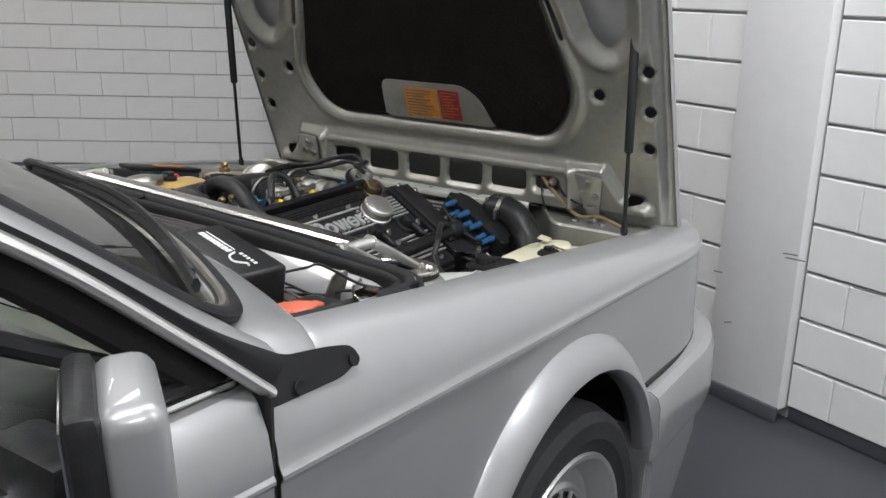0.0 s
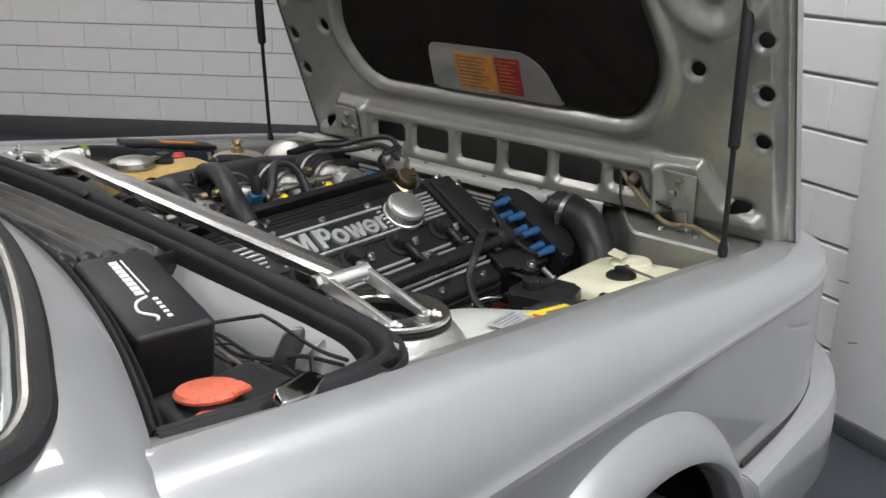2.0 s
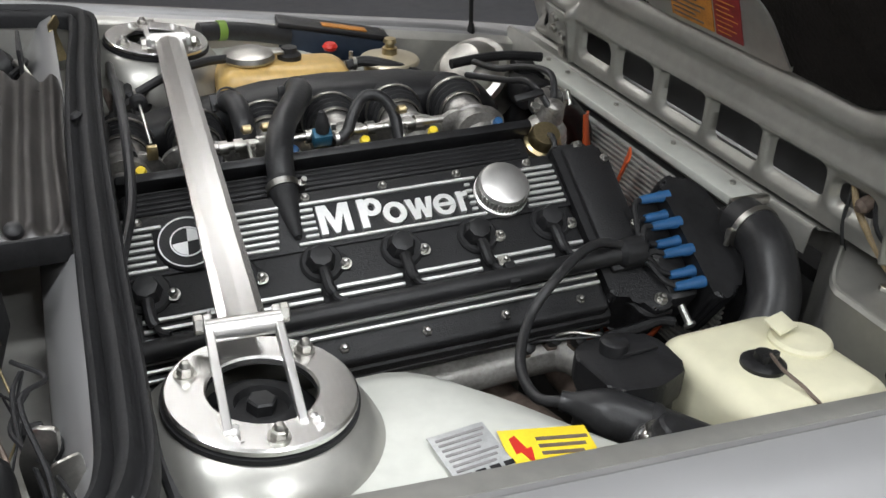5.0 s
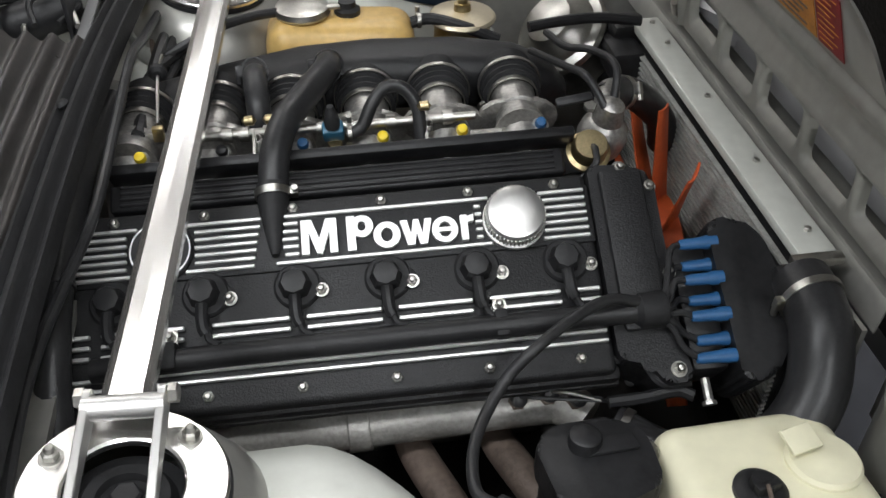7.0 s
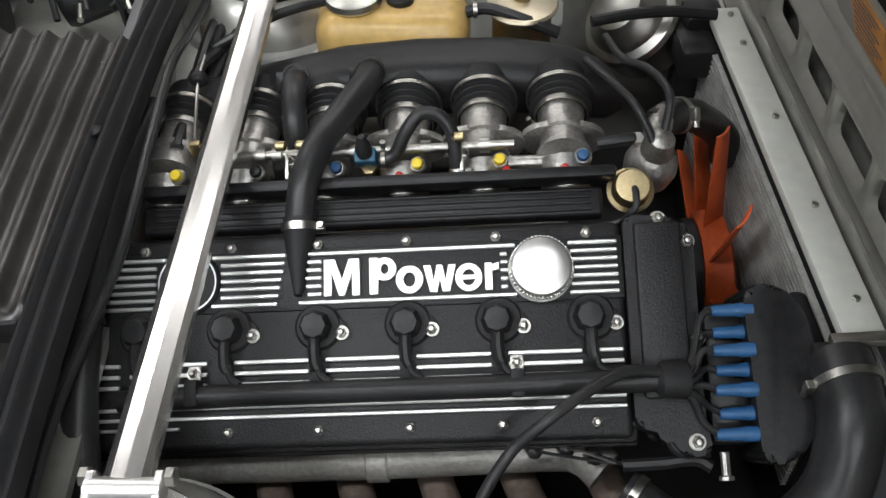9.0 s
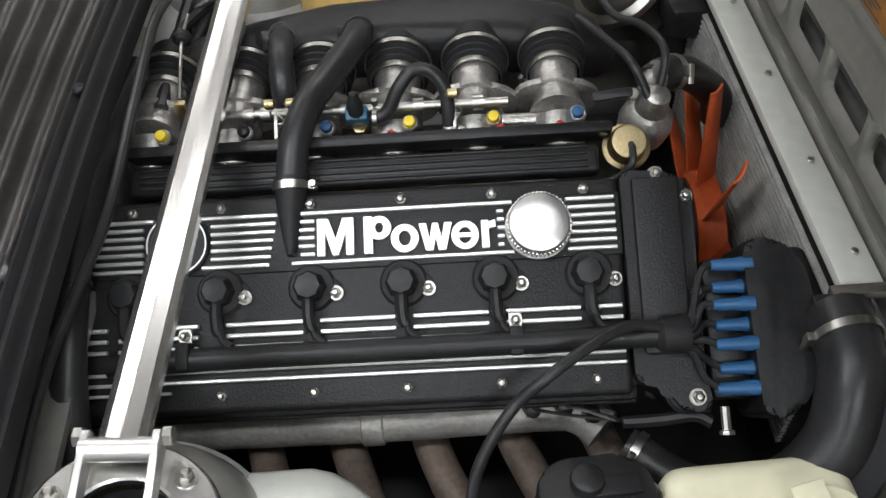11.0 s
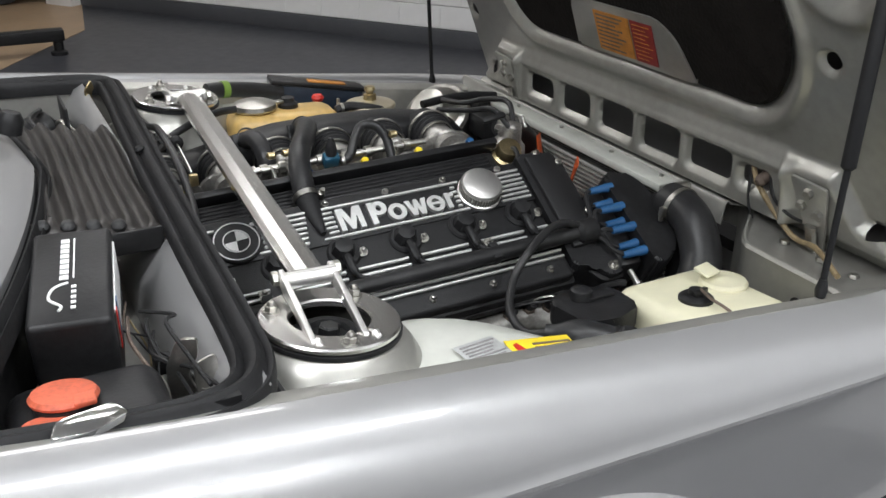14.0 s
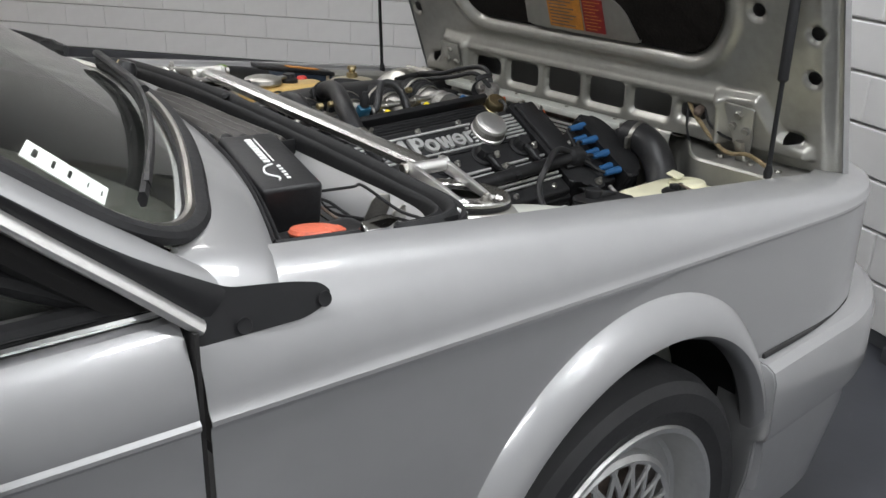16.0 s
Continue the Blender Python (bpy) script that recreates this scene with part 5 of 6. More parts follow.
for u in (-0.105, -0.085, -0.055, 0.010, 0.095, 0.135, 0.165):
    part("shaft_collar", lathe(frame_of(E(u, 0.223, -0.052), EX), [(0.0095, -0.006), (0.0095, 0.006)], 14), M_STEEL, rod)
for u in (-0.075, -0.050, 0.135):
    lv = part("lever", plate(rounded([(-0.006, -0.006), (-0.006, 0.034), (0.006, 0.034), (0.006, -0.006)], 0.004, 2), frame_of(E(u, 0.223, -0.052), EX, EW), 0.004, 0.0008), M_STEEL, rod)
    part("lever_ball", lathe(frame_of(E(u, 0.224, -0.020), EX), [(0.0, -0.008), (0.006, -0.004), (0.006, 0.006), (0.0, 0.010)], 12), M_BRASS, rod)
    part("return_spring", tube([E(u + 0.006 + 0.0045 * math.cos(j * 1.3), 0.214 + 0.0045 * math.sin(j * 1.3), -0.045 - 0.0011 * j) for j in range(36)], 0.0011, 5, 2), M_STEEL, rod)
# blue sensor plug, its hose and the pressure regulator
sp = thing("temperature_sensor", "blue electrical connector on a brass sensor", "sensor", at=tuple(E(0.022, 0.21, -0.09)))
part("body", lathe(EM(0.024, 0.205, -0.095), [(0.011, 0), (0.011, 0.018), (0.009, 0.022), (0.009, 0.036)], 6), M_BRASS, sp)
part("connector", box((0.024, 0.212, -0.042), (0.026, 0.018, 0.024), ENG, 0.003), mat("teal_plug", (0.02, 0.10, 0.17), 0.4), sp, "teal blue plug")
part("boot", lathe(EM(0.024, 0.212, -0.03) @ pose(0, 0, 0, -25, 0, 0), [(0.009, 0), (0.010, 0.010), (0.007, 0.022), (0.004, 0.03)], 14), M_RUBBER, sp)
uh = thing("coolant_hose", "thin black hose bent in a hook between the throttles", "hose", at=tuple(E(0.09, 0.2, -0.08)))
part("hose", tube([E(0.040, 0.208, -0.048), E(0.058, 0.214, -0.044), E(0.074, 0.238, -0.030), E(0.092, 0.256, -0.024), E(0.114, 0.252, -0.024), E(0.128, 0.232, -0.034), E(0.130, 0.205, -0.050), E(0.131, 0.186, -0.062)], 0.0082, 12, 8), M_HOSE, uh)
part("hose_clamp", clamp_band(frame_of(E(0.044, 0.209, -0.047), EX), 0.0085, 0.005), M_STEEL, uh)
part("hose_clamp", clamp_band(frame_of(E(0.131, 0.193, -0.058), EV), 0.0085, 0.005), M_STEEL, uh)
rg = thing("pressure_regulator", "round yellow-zinc fuel pressure regulator", "regulator", at=tuple(E(0.335, 0.155, -0.06)))
part("can", lathe(EM(0.332, 0.158, -0.062), [(0.020, 0), (0.026, 0.004), (0.0275, 0.010), (0.0275, 0.013), (0.0225, 0.016), (0.0215, 0.030), (0.019, 0.034), (0.0, 0.0345)], 36), M_BRASS, rg, "yellow passivated steel can")
part("vacuum_hose", tube([E(0.334, 0.155, -0.030), E(0.334, 0.146, -0.022), E(0.330, 0.128, -0.026), E(0.300, 0.116, -0.042), E(0.20, 0.116, -0.048), E(0.10, 0.118, -0.050)], 0.0042, 10, 8), M_HOSE, rg)
th = thing("thermostat_housing", "cast alloy thermostat housing with hoses", "thermostat housing", at=tuple(E(0.36, 0.20, -0.12)))
part("housing", lathe(EM(0.362, 0.195, -0.115) @ pose(0, 0, 0, -20, 10, 0), [(0.030, 0), (0.033, 0.02), (0.030, 0.035), (0.020, 0.045), (0.016, 0.07), (0.011, 0.075), (0.0, 0.078)], 28), M_CAST, th)
part("neck", tube([E(0.362, 0.20, -0.085), E(0.372, 0.235, -0.075), E(0.385, 0.262, -0.090)], 0.016, 14), M_CAST, th)
part("top_hose", tube([E(0.372, 0.245, -0.085), E(0.395, 0.262, -0.100), E(0.430, 0.272, -0.130), E(0.475, 0.262, -0.185), E(0.49, 0.25, -0.24)], 0.021, 14), M_HOSE, th)
part("hose_clamp", clamp_band(frame_of(E(0.405, 0.266, -0.108), E(0.43, 0.272, -0.130) - E(0.395, 0.262, -0.100)), 0.0215), M_STEEL, th)
part("small_hose", tube([E(0.365, 0.21, -0.05), E(0.345, 0.255, -0.040), E(0.330, 0.30, -0.085), E(0.300, 0.36, -0.14)], 0.0052, 10), M_HOSE, th)
part("small_hose", tube([E(0.375, 0.22, -0.055), E(0.385, 0.27, -0.045), E(0.370, 0.32, -0.085), E(0.345, 0.35, -0.12), E(0.33, 0.40, -0.16)], 0.0052, 10), M_HOSE, th)
part("bolt", hexnut(EM(0.345, 0.222, -0.058), 0.008, 0.008), M_STEEL, th)

# fan and radiator
fan = thing("cooling_fan", "orange plastic engine cooling fan", "fan", at=(0.46, 0.0, 0.62))
fm = frame_of(V(0.484, 0.060, 0.572), EX, (0, 1, 0))
part("hub", lathe(fm, [(0.080, -0.020), (0.088, -0.012), (0.088, 0.014), (0.075, 0.020), (0.0, 0.020)], 48), M_ORANGE, fan, "orange fan hub")
part("clutch", lathe(fm, [(0.050, -0.060), (0.055, -0.050), (0.078, -0.036), (0.078, -0.022), (0.05, -0.020)], 36), M_PLASTIC, fan, "dark finned fan clutch")
for k in range(10):
    a = 2 * math.pi * k / 10 + radians(5)
    rows = []
    for r in np.linspace(0.080, 0.222, 8):
        q = (r - 0.08) / 0.142
        w = 0.012 + 0.002 * q
        row = []
        for t in np.linspace(-1, 1, 7):
            ang = a + t * w / r + 0.10 * (1 - t * t) * 0.3
            row.append(fm @ V(r * math.cos(ang), r * math.sin(ang), -(0.011 + 0.004 * (1 - q)) * t))
        rows.append(row)
    part("blade", thicken(grid(rows), 0.003), M_ORANGE, fan, "", 60)
rad = thing("radiator", "radiator with thin dark fins behind the fan", "radiator", at=(0.52, 0.05, 0.45))
M_FIN = mat("radiator_fin", (0.34, 0.34, 0.32), 0.45, 0.15, 0.3, 40)
part("core", box((0.535, 0.06, 0.58), (0.022, 0.60, 0.34)), M_PLASTIC, rad)
for k in range(30):
    part("fin_tube", box((0.5215, 0.06, 0.752 - 0.0085 * k), (0.008, 0.58, 0.0036)), M_FIN, rad)
part("end_tank", box((0.520, 0.395, 0.60), (0.06, 0.06, 0.36), None, 0.012), M_PLASTIC, rad, "black plastic end tank")
part("fan_guard", box((0.502, 0.362, 0.735), (0.055, 0.10, 0.05), pose(0, 0, 0), 0.010), M_PLASTIC, rad)
# added dark box that hides the lower fan blades and keeps this corner dark
part("fan_blade_screen", box((0.508, -0.165, 0.690), (0.03, 0.10, 0.12), None, 0.012), M_PLASTIC, rad)
sb = thing("radiator_beam", "pale painted top beam with screws over the radiator", "beam", at=(0.55, 0.1, 0.76))
part("beam", box((0.546, 0.09, 0.774), (0.046, 0.60, 0.014), None, 0.003), M_APRON, sb)
for y in (-0.16, -0.02, 0.14, 0.30, 0.37):
    part("screw", hexnut(frame_of(V(0.552, y, 0.781), (0, 0, 1)), 0.0045, 0.004), M_STEEL, sb)
part("beam_end_bracket", box((0.536, -0.214, 0.784), (0.060, 0.014, 0.012), None, 0.003), M_STEEL, sb)

# big intake elbow hose at the front corner
el = thing("intake_elbow", "fat black rubber elbow hose with a steel clamp", "hose", at=(0.5, -0.30, 0.62))
part("flange_box", box((0.518, -0.226, 0.762), (0.062, 0.034, 0.040), None, 0.008), M_PLASTIC, el)
part("elbow", tube([V(0.516, -0.226, 0.766), V(0.513, -0.262, 0.766), V(0.508, -0.298, 0.752), V(0.492, -0.338, 0.712), V(0.455, -0.362, 0.672), V(0.400, -0.365, 0.645), V(0.345, -0.340, 0.645), V(0.295, -0.300, 0.652)], 0.0325, 22, 8, rfun=lambda t: 1 - 0.28 * smoothstep(0.55, 0.9, t)), M_HOSE, el)
part("hose_clamp", clamp_band(frame_of(V(0.514, -0.256, 0.766), V(0, -1, -0.08), (-1, 0, 0)), 0.0332), M_STEEL, el)
part("hose_clamp", clamp_band(frame_of(V(0.305, -0.308, 0.650), V(-0.75, 0.6, 0.05), (0, -1, 0.5)), 0.0245), M_STEEL, el)


# ---- strut brace ----
brace = thing("strut_brace", "polished aluminium strut brace between the two towers", "strut brace", at=(-0.14, 0.02, 0.83))
PA, PB = V(-0.164, -0.366, 0.850), V(-0.113, 0.415, 0.856)
bd = (PB - PA).normalized()
bx = V(1, 0, 0) - bd * bd.x
bx.normalize()
bz = bx.cross(bd).normalized()
bmx = Matrix((bx, bd, bz)).transposed().to_4x4()
bmx.translation = (PA + PB) / 2
L = (PB - PA).length
sec = [(-0.0210, -0.006), (-0.0205, 0.0030), (-0.0130, 0.0068), (0.0, 0.0086), (0.0140, 0.0066), (0.0205, 0.0030), (0.0210, -0.006), (0.018, -0.009), (-0.018, -0.009)]
part("bar", grid([[bmx @ V(x, y, z) for x, z in sec] for y in (-L / 2, L / 2)], True), M_BAR, brace, "faceted polished aluminium bar with brushing streaks", 8)
for sgn, pin in ((-1, PA), (1, PB)):
    tm = frame_of(TOWER[sgn], TUP[sgn])
    part("mount_ring", lathe(tm, [(0.046, -0.002), (0.079, -0.002), (0.081, 0.0), (0.081, 0.004), (0.079, 0.006), (0.048, 0.006), (0.046, 0.004), (0.046, -0.002)], 64, cap=False), M_BAR, brace, "polished aluminium mounting ring")
    part("ring_gasket", lathe(tm, [(0.078, -0.008), (0.083, -0.007), (0.083, -0.0022), (0.078, -0.0022)], 64, cap=False), M_RUBBER, brace, "black rubber edge under the ring")
    part("cross_tube", tube([pin + bx * -0.033 - bd * 0.006 * sgn * -1, pin + bx * 0.033 - bd * 0.006 * sgn * -1], 0.0105, 18, smooth=False), M_ALU, brace)
    for s in (-1, 1):
        a = pin + bx * (s * 0.0300)
        b = TOWER[sgn] + V(s * 0.031, sgn * 0.052, 0.004)
        b.z = TOWER[sgn].z - (b.x - TOWER[sgn].x) * 0.10 + 0.005
        c = a.lerp(b, 0.5)
        dm = frame_of(a, bx, (b - a))
        ln = (b - a).length
        poly = [(-0.010, 0.010), (0.012, 0.010), (ln * 0.5, 0.006), (ln, 0.004), (ln + 0.004, -0.006), (ln * 0.5, -0.008), (-0.010, -0.010)]
        part("arm", plate(rounded(poly, 0.005, 2), dm @ Matrix.Translation((0, 0, -0.0035)), 0.007, 0.0012), M_ALU, brace)
        part("weld", tube([b + V(0, -0.010 * sgn, -0.001), b + V(s * 0.003, 0.004 * sgn, 0.002), b + V(0, 0.012 * sgn, -0.001)], 0.0048, 8, 4, rfun=lambda t: 0.8 + 0.35 * math.sin(t * 21)), M_ALU, brace)
        part("pin_bolt", hexnut(frame_of(pin + bx * (s * 0.0340) + bd * 0.006 * sgn * -1, bx * s), 0.009, 0.008), M_STEEL, brace)
    for k in range(3):
        ang = radians((43, 152, 268)[k] + (0 if sgn < 0 else 60))
        n = tm @ Matrix.Translation((0.066 * math.cos(ang), 0.066 * math.sin(ang), 0.006))
        part("mount_nut", cap_nut(n, 1.15), M_STEEL, brace)

# ---- washer fluid reservoir ----
wr = thing("washer_reservoir", "cream translucent plastic washer fluid reservoir", "fluid reservoir", at=(0.41, -0.44, 0.52))
rm = pose(0.408, -0.448, 0.615, -4, 1.5, 2)
part("tank", box((-0.006, 0, 0), (0.190, 0.190, 0.215), rm, 0.028, 5), M_CREAM, wr, "", 60)
part("flap_cap", lathe(rm @ Matrix.Translation((0.044, 0.014, 0.106)), [(0.036, 0), (0.036, 0.005), (0.033, 0.009), (0.012, 0.010), (0.006, 0.012), (0, 0.012)], 40), M_CREAM, wr, "round cream flip cap")
part("flap_tab", box((0.030, 0.062, 0.114), (0.034, 0.026, 0.004), rm @ pose(0, 0, 0, 18, 0, 12), 0.0015), M_CREAM, wr)
pc = part("pump_cap", lathe(rm @ Matrix.Translation((-0.032, -0.008, 0.106)), [(0.025, 0), (0.025, 0.006), (0.020, 0.010), (0.012, 0.011), (0.011, 0.018), (0, 0.019)], 28), M_PLASTIC, wr, "black sensor cap")
part("cap_ridge", box((-0.032, -0.008, 0.120), (0.026, 0.008, 0.012), rm @ pose(0, 0, 0, 0, 0, 10), 0.002), M_PLASTIC, wr)
part("sensor_wire", tube([rm @ V(-0.032, -0.015, 0.126), rm @ V(-0.036, -0.040, 0.122), rm @ V(-0.028, -0.070, 0.112), rm @ V(-0.020, -0.097, 0.090), rm @ V(-0.018, -0.102, 0.02)], 0.0022, 6), M_RUST, wr, "thin brown wire")

# ---- black air meter box, its hoses, silver capped can ----
am = thing("air_meter", "black plastic air flow box with a round plug", "air meter", at=(0.24, -0.39, 0.55))
bmm = pose(0.243, -0.392, 0.690, -3, 2, 4)
part("lid", plate(rounded([(-0.052, -0.045), (-0.055, 0.030), (-0.030, 0.048), (0.040, 0.048), (0.058, 0.020), (0.052, -0.040), (0.0, -0.056)], 0.014, 4), bmm, 0.034, 0.006), M_PLASTIC, am, "", 40)
part("body", plate(rounded([(-0.046, -0.040), (-0.048, 0.028), (0.040, 0.040), (0.048, -0.036)], 0.012, 4), bmm @ Matrix.Translation((0, 0, -0.12)), 0.12), M_PLASTIC, am)
part("plug", lathe(bmm @ Matrix.Translation((-0.008, 0.018, 0.033)), [(0.0155, 0), (0.0165, 0.010), (0.0155, 0.015), (0.013, 0.017), (0, 0.018)], 20), M_PLASTIC, am)
part("raised_panel", box((0.018, 0.012, 0.036), (0.050, 0.020, 0.006), bmm, 0.002), M_PLASTIC, am)
part("clip", tube([bmm @ V(0.056, 0.012, 0.03), bmm @ V(0.064, 0.006, 0.022), bmm @ V(0.062, 0.0, 0.0)], 0.003, 6), M_STEEL, am)
pp = thing("coil_boot", "black rubber boot over the ignition coil", "coil boot", at=(0.16, -0.44, 0.66))
part("boot", tube([V(0.140, -0.425, 0.722), V(0.165, -0.447, 0.722), V(0.195, -0.472, 0.716), V(0.228, -0.498, 0.708)], 0.026, 16, 6, rfun=lambda t: 0.42 + 0.58 * smoothstep(0.05, 0.5, t)), M_HOSE, pp)
part("coil_can", lathe(frame_of(V(0.222, -0.493, 0.708), V(0.6, -0.5, -0.15)), [(0.024, 0), (0.027, 0.006), (0.027, 0.09)], 24), M_PLASTIC, pp)
part("terminal_ring", lathe(frame_of(V(0.206, -0.482, 0.713), V(0.6, -0.5, -0.15)), [(0.0275, 0), (0.0290, 0.003), (0.0290, 0.008), (0.0275, 0.011)], 24), M_RUBBER, pp)
sc = thing("silver_canister", "small bright metal canister with a black knurled cap", "canister", at=(0.175, -0.525, 0.72))
part("can", lathe(pose(0.172, -0.530, 0.715, 10, 18, 0), [(0.024, 0), (0.026, 0.01), (0.026, 0.035), (0.022, 0.042), (0.0, 0.042)], 28), M_CHROME, sc)
part("cap", lathe(pose(0.172, -0.530, 0.715, 10, 18, 0) @ Matrix.Translation((0.004, 0.002, 0.040)), [(0.017, 0), (0.018, 0.004), (0.017, 0.014), (0.014, 0.017), (0, 0.018)], 14), M_PLASTIC, sc)

# ---- labels on the apron ----
lm = frame_of(V(-0.006, -0.522, 0.7845), V(-0.02, 0.05, 1), (1, 0.05, 0))
tpz = thing("type_plate", "small grey metal type plate with fine stamped print", "label plate", at=(0.0, -0.50, 0.79))
part("plate", box((-0.004, 0, 0.002), (0.054, 0.060, 0.0012), lm, 0.0004), M_LABELG, tpz)
for k in range(7):
    w = 0.046 - 0.018 * ((k * 29) % 4) / 4
    part("print_bar", box((-0.026 + w / 2, 0.022 - k * 0.0068, 0.0030), (w, 0.0026, 0.0008), lm), M_SCUFF, tpz)
for k in range(4):
    part("print_bar", box((-0.020 + k * 0.013, -0.0265, 0.0030), (0.009, 0.005, 0.0008), lm), M_PLASTIC, tpz)
yl = thing("warning_label", "yellow high-voltage warning label with a red flash", "warning label", at=(0.07, -0.505, 0.787))
ym = frame_of(V(0.060, -0.538, 0.7785), V(0.07, 0.05, 1), (1, -0.18, -0.07))
part("sheet", box((0, 0, 0.002), (0.082, 0.058, 0.0010), ym, 0.0004), M_YELLOW, yl)
part("flash", plate([(-0.034, 0.016), (-0.028, 0.020), (-0.022, 0.002), (-0.017, 0.004), (-0.020, -0.018), (-0.028, -0.002), (-0.033, -0.004)], ym @ Matrix.Translation((0, 0, 0.0022)), 0.0010), M_RED, yl, "red lightning flash")
for k in range(4):
    w = 0.048 - 0.014 * ((k * 31) % 3) / 3
    part("print_bar", box((-0.010 + w / 2, 0.014 - k * 0.0095, 0.0028), (w, 0.0042, 0.0008), ym), M_RUST, yl)

# ---- far side of the bay ----
xt = thing("expansion_tank", "amber translucent coolant expansion tank", "expansion tank", at=(0.06, 0.39, 0.66))
part("tank", box((0, 0, 0), (0.225, 0.115, 0.130), pose(0.062, 0.392, 0.752, 0, 2, -4), 0.036, 5), M_AMBER, xt, "", 60)
part("neck", lathe(pose(0.008, 0.398, 0.80), [(0.032, 0), (0.030, 0.022)], 24), M_AMBER, xt)
part("cap", lathe(pose(0.008, 0.398, 0.820), [(0.040, 0), (0.042, 0.004), (0.040, 0.012), (0.030, 0.016), (0.012, 0.019), (0, 0.0195)], 40), M_STEEL, xt, "pressed metal radiator cap")
part("cap_wing", box((0.050, 0.395, 0.830), (0.03, 0.016, 0.006), None, 0.002), M_STEEL, xt)
part("level_plug", lathe(pose(0.075, 0.398, 0.806), [(0.020, 0), (0.020, 0.018), (0.014, 0.022), (0.013, 0.030), (0, 0.030)], 16), M_PLASTIC, xt)
part("spill_hose", tube([V(0.170, 0.385, 0.800), V(0.200, 0.382, 0.806), V(0.245, 0.362, 0.800), V(0.300, 0.350, 0.780)], 0.009, 10), M_HOSE, xt)
part("hose_clamp", clamp_band(frame_of(V(0.182, 0.384, 0.803), (1, 0, 0)), 0.0095, 0.006), M_STEEL, xt)
part("vent_hose", tube([V(-0.025, 0.395, 0.826), V(-0.070, 0.370, 0.832), V(-0.12, 0.350, 0.826), V(-0.19, 0.33, 0.80)], 0.007, 10), M_HOSE, xt)
ff = thing("filler_lid", "round beige metal lid with a centre wing nut", "metal lid", at=(0.25, 0.39, 0.72))
part("drum", lathe(pose(0.252, 0.400, 0.74), [(0.044, 0), (0.044, 0.055)], 36), M_BRASS, ff)
part("lid", lathe(pose(0.252, 0.400, 0.795), [(0.052, 0), (0.053, 0.003), (0.050, 0.007), (0.020, 0.014), (0, 0.015)], 40), mat("beige_metal", (0.52, 0.46, 0.34), 0.35, 0.7, 0.1, 20), ff)
part("wing_nut", lathe(pose(0.252, 0.400, 0.808), [(0.014, 0), (0.013, 0.012), (0.008, 0.013), (0.008, 0.020), (0.012, 0.021), (0.010, 0.028), (0, 0.029)], 12), M_BRASS, ff)
hl = thing("headlamp_bowl", "bright metal back of a headlamp", "headlamp", at=(0.42, 0.44, 0.66))
hlm = frame_of(V(0.430, 0.440, 0.735), V(-0.55, -0.25, 0.62))
part("bowl", lathe(hlm, [(0.078, -0.05), (0.078, 0.0), (0.082, 0.006), (0.078, 0.014), (0.066, 0.020), (0.060, 0.032), (0.046, 0.040), (0.040, 0.052), (0.020, 0.058), (0, 0.058)], 48), M_STEEL, hl)
part("lamp_wire", tube([V(0.345, 0.345, 0.800), V(0.40, 0.352, 0.803), V(0.46, 0.356, 0.802), V(0.525, 0.352, 0.795)], 0.0085, 10), M_PLASTIC, hl)
cr = thing("control_box", "dark blue relay box with an orange strip", "relay box", at=(0.2, 0.585, 0.74))
cmx = pose(0.200, 0.585, 0.775, 0, 9.5, -7)
part("box", box((0, 0, 0), (0.205, 0.050, 0.050), cmx, 0.006), mat("navy_plastic", (0.018, 0.028, 0.045), 0.35, 0, 0.2), cr)
part("lid", box((0, 0, 0.028), (0.210, 0.056, 0.010), cmx, 0.003), M_PLASTIC, cr)
part("orange_strip", box((0.02, -0.006, 0.034), (0.085, 0.022, 0.003), cmx, 0.001), M_STKOR, cr)
part("red_knob", lathe(pose(0.175, 0.50, 0.79), [(0.011, 0), (0.014, 0.006), (0.010, 0.012), (0, 0.013)], 20), M_RED, cr)
bh = thing("brake_hose", "black hose with a green band beside the tower", "hose", at=(0.02, 0.56, 0.78))
part("hose", tube([V(-0.045, 0.555, 0.822), V(0.0, 0.565, 0.818), V(0.06, 0.572, 0.808), V(0.12, 0.575, 0.795)], 0.0165, 14), M_HOSE, bh)
part("green_band", lathe(frame_of(V(-0.012, 0.562, 0.820), V(0.97, 0.2, -0.08)), [(0.0178, 0), (0.0178, 0.014)], 20), M_GREEN, bh)
part("white_bottle", lathe(pose(-0.030, 0.395, 0.70, 0, 25, 0), [(0.035, 0), (0.04, 0.02), (0.035, 0.08), (0.02, 0.10)], 24), M_CHROME, bh)
lat = thing("bay_hose_bundle", "bundle of black hoses and cables along the bulkhead", "hoses", at=(-0.23, 0.05, 0.70))
part("fat_hose", tube([V(-0.245, 0.190, 0.812), V(-0.264, 0.10, 0.808), V(-0.270, 0.0, 0.802), V(-0.274, -0.12, 0.785), V(-0.274, -0.22, 0.740), V(-0.27, -0.30, 0.68)], 0.019, 14), M_HOSE, lat)
part("cable", tube([V(-0.205, 0.43, 0.82), V(-0.210, 0.30, 0.845), V(-0.212, 0.20, 0.868), V(-0.216, 0.06, 0.862), V(-0.228, -0.08, 0.836), V(-0.250, -0.17, 0.816), V(-0.262, -0.25, 0.812), V(-0.262, -0.34, 0.816), V(-0.255, -0.44, 0.815), V(-0.245, -0.52, 0.79)], 0.0062, 10), M_HOSE, lat)
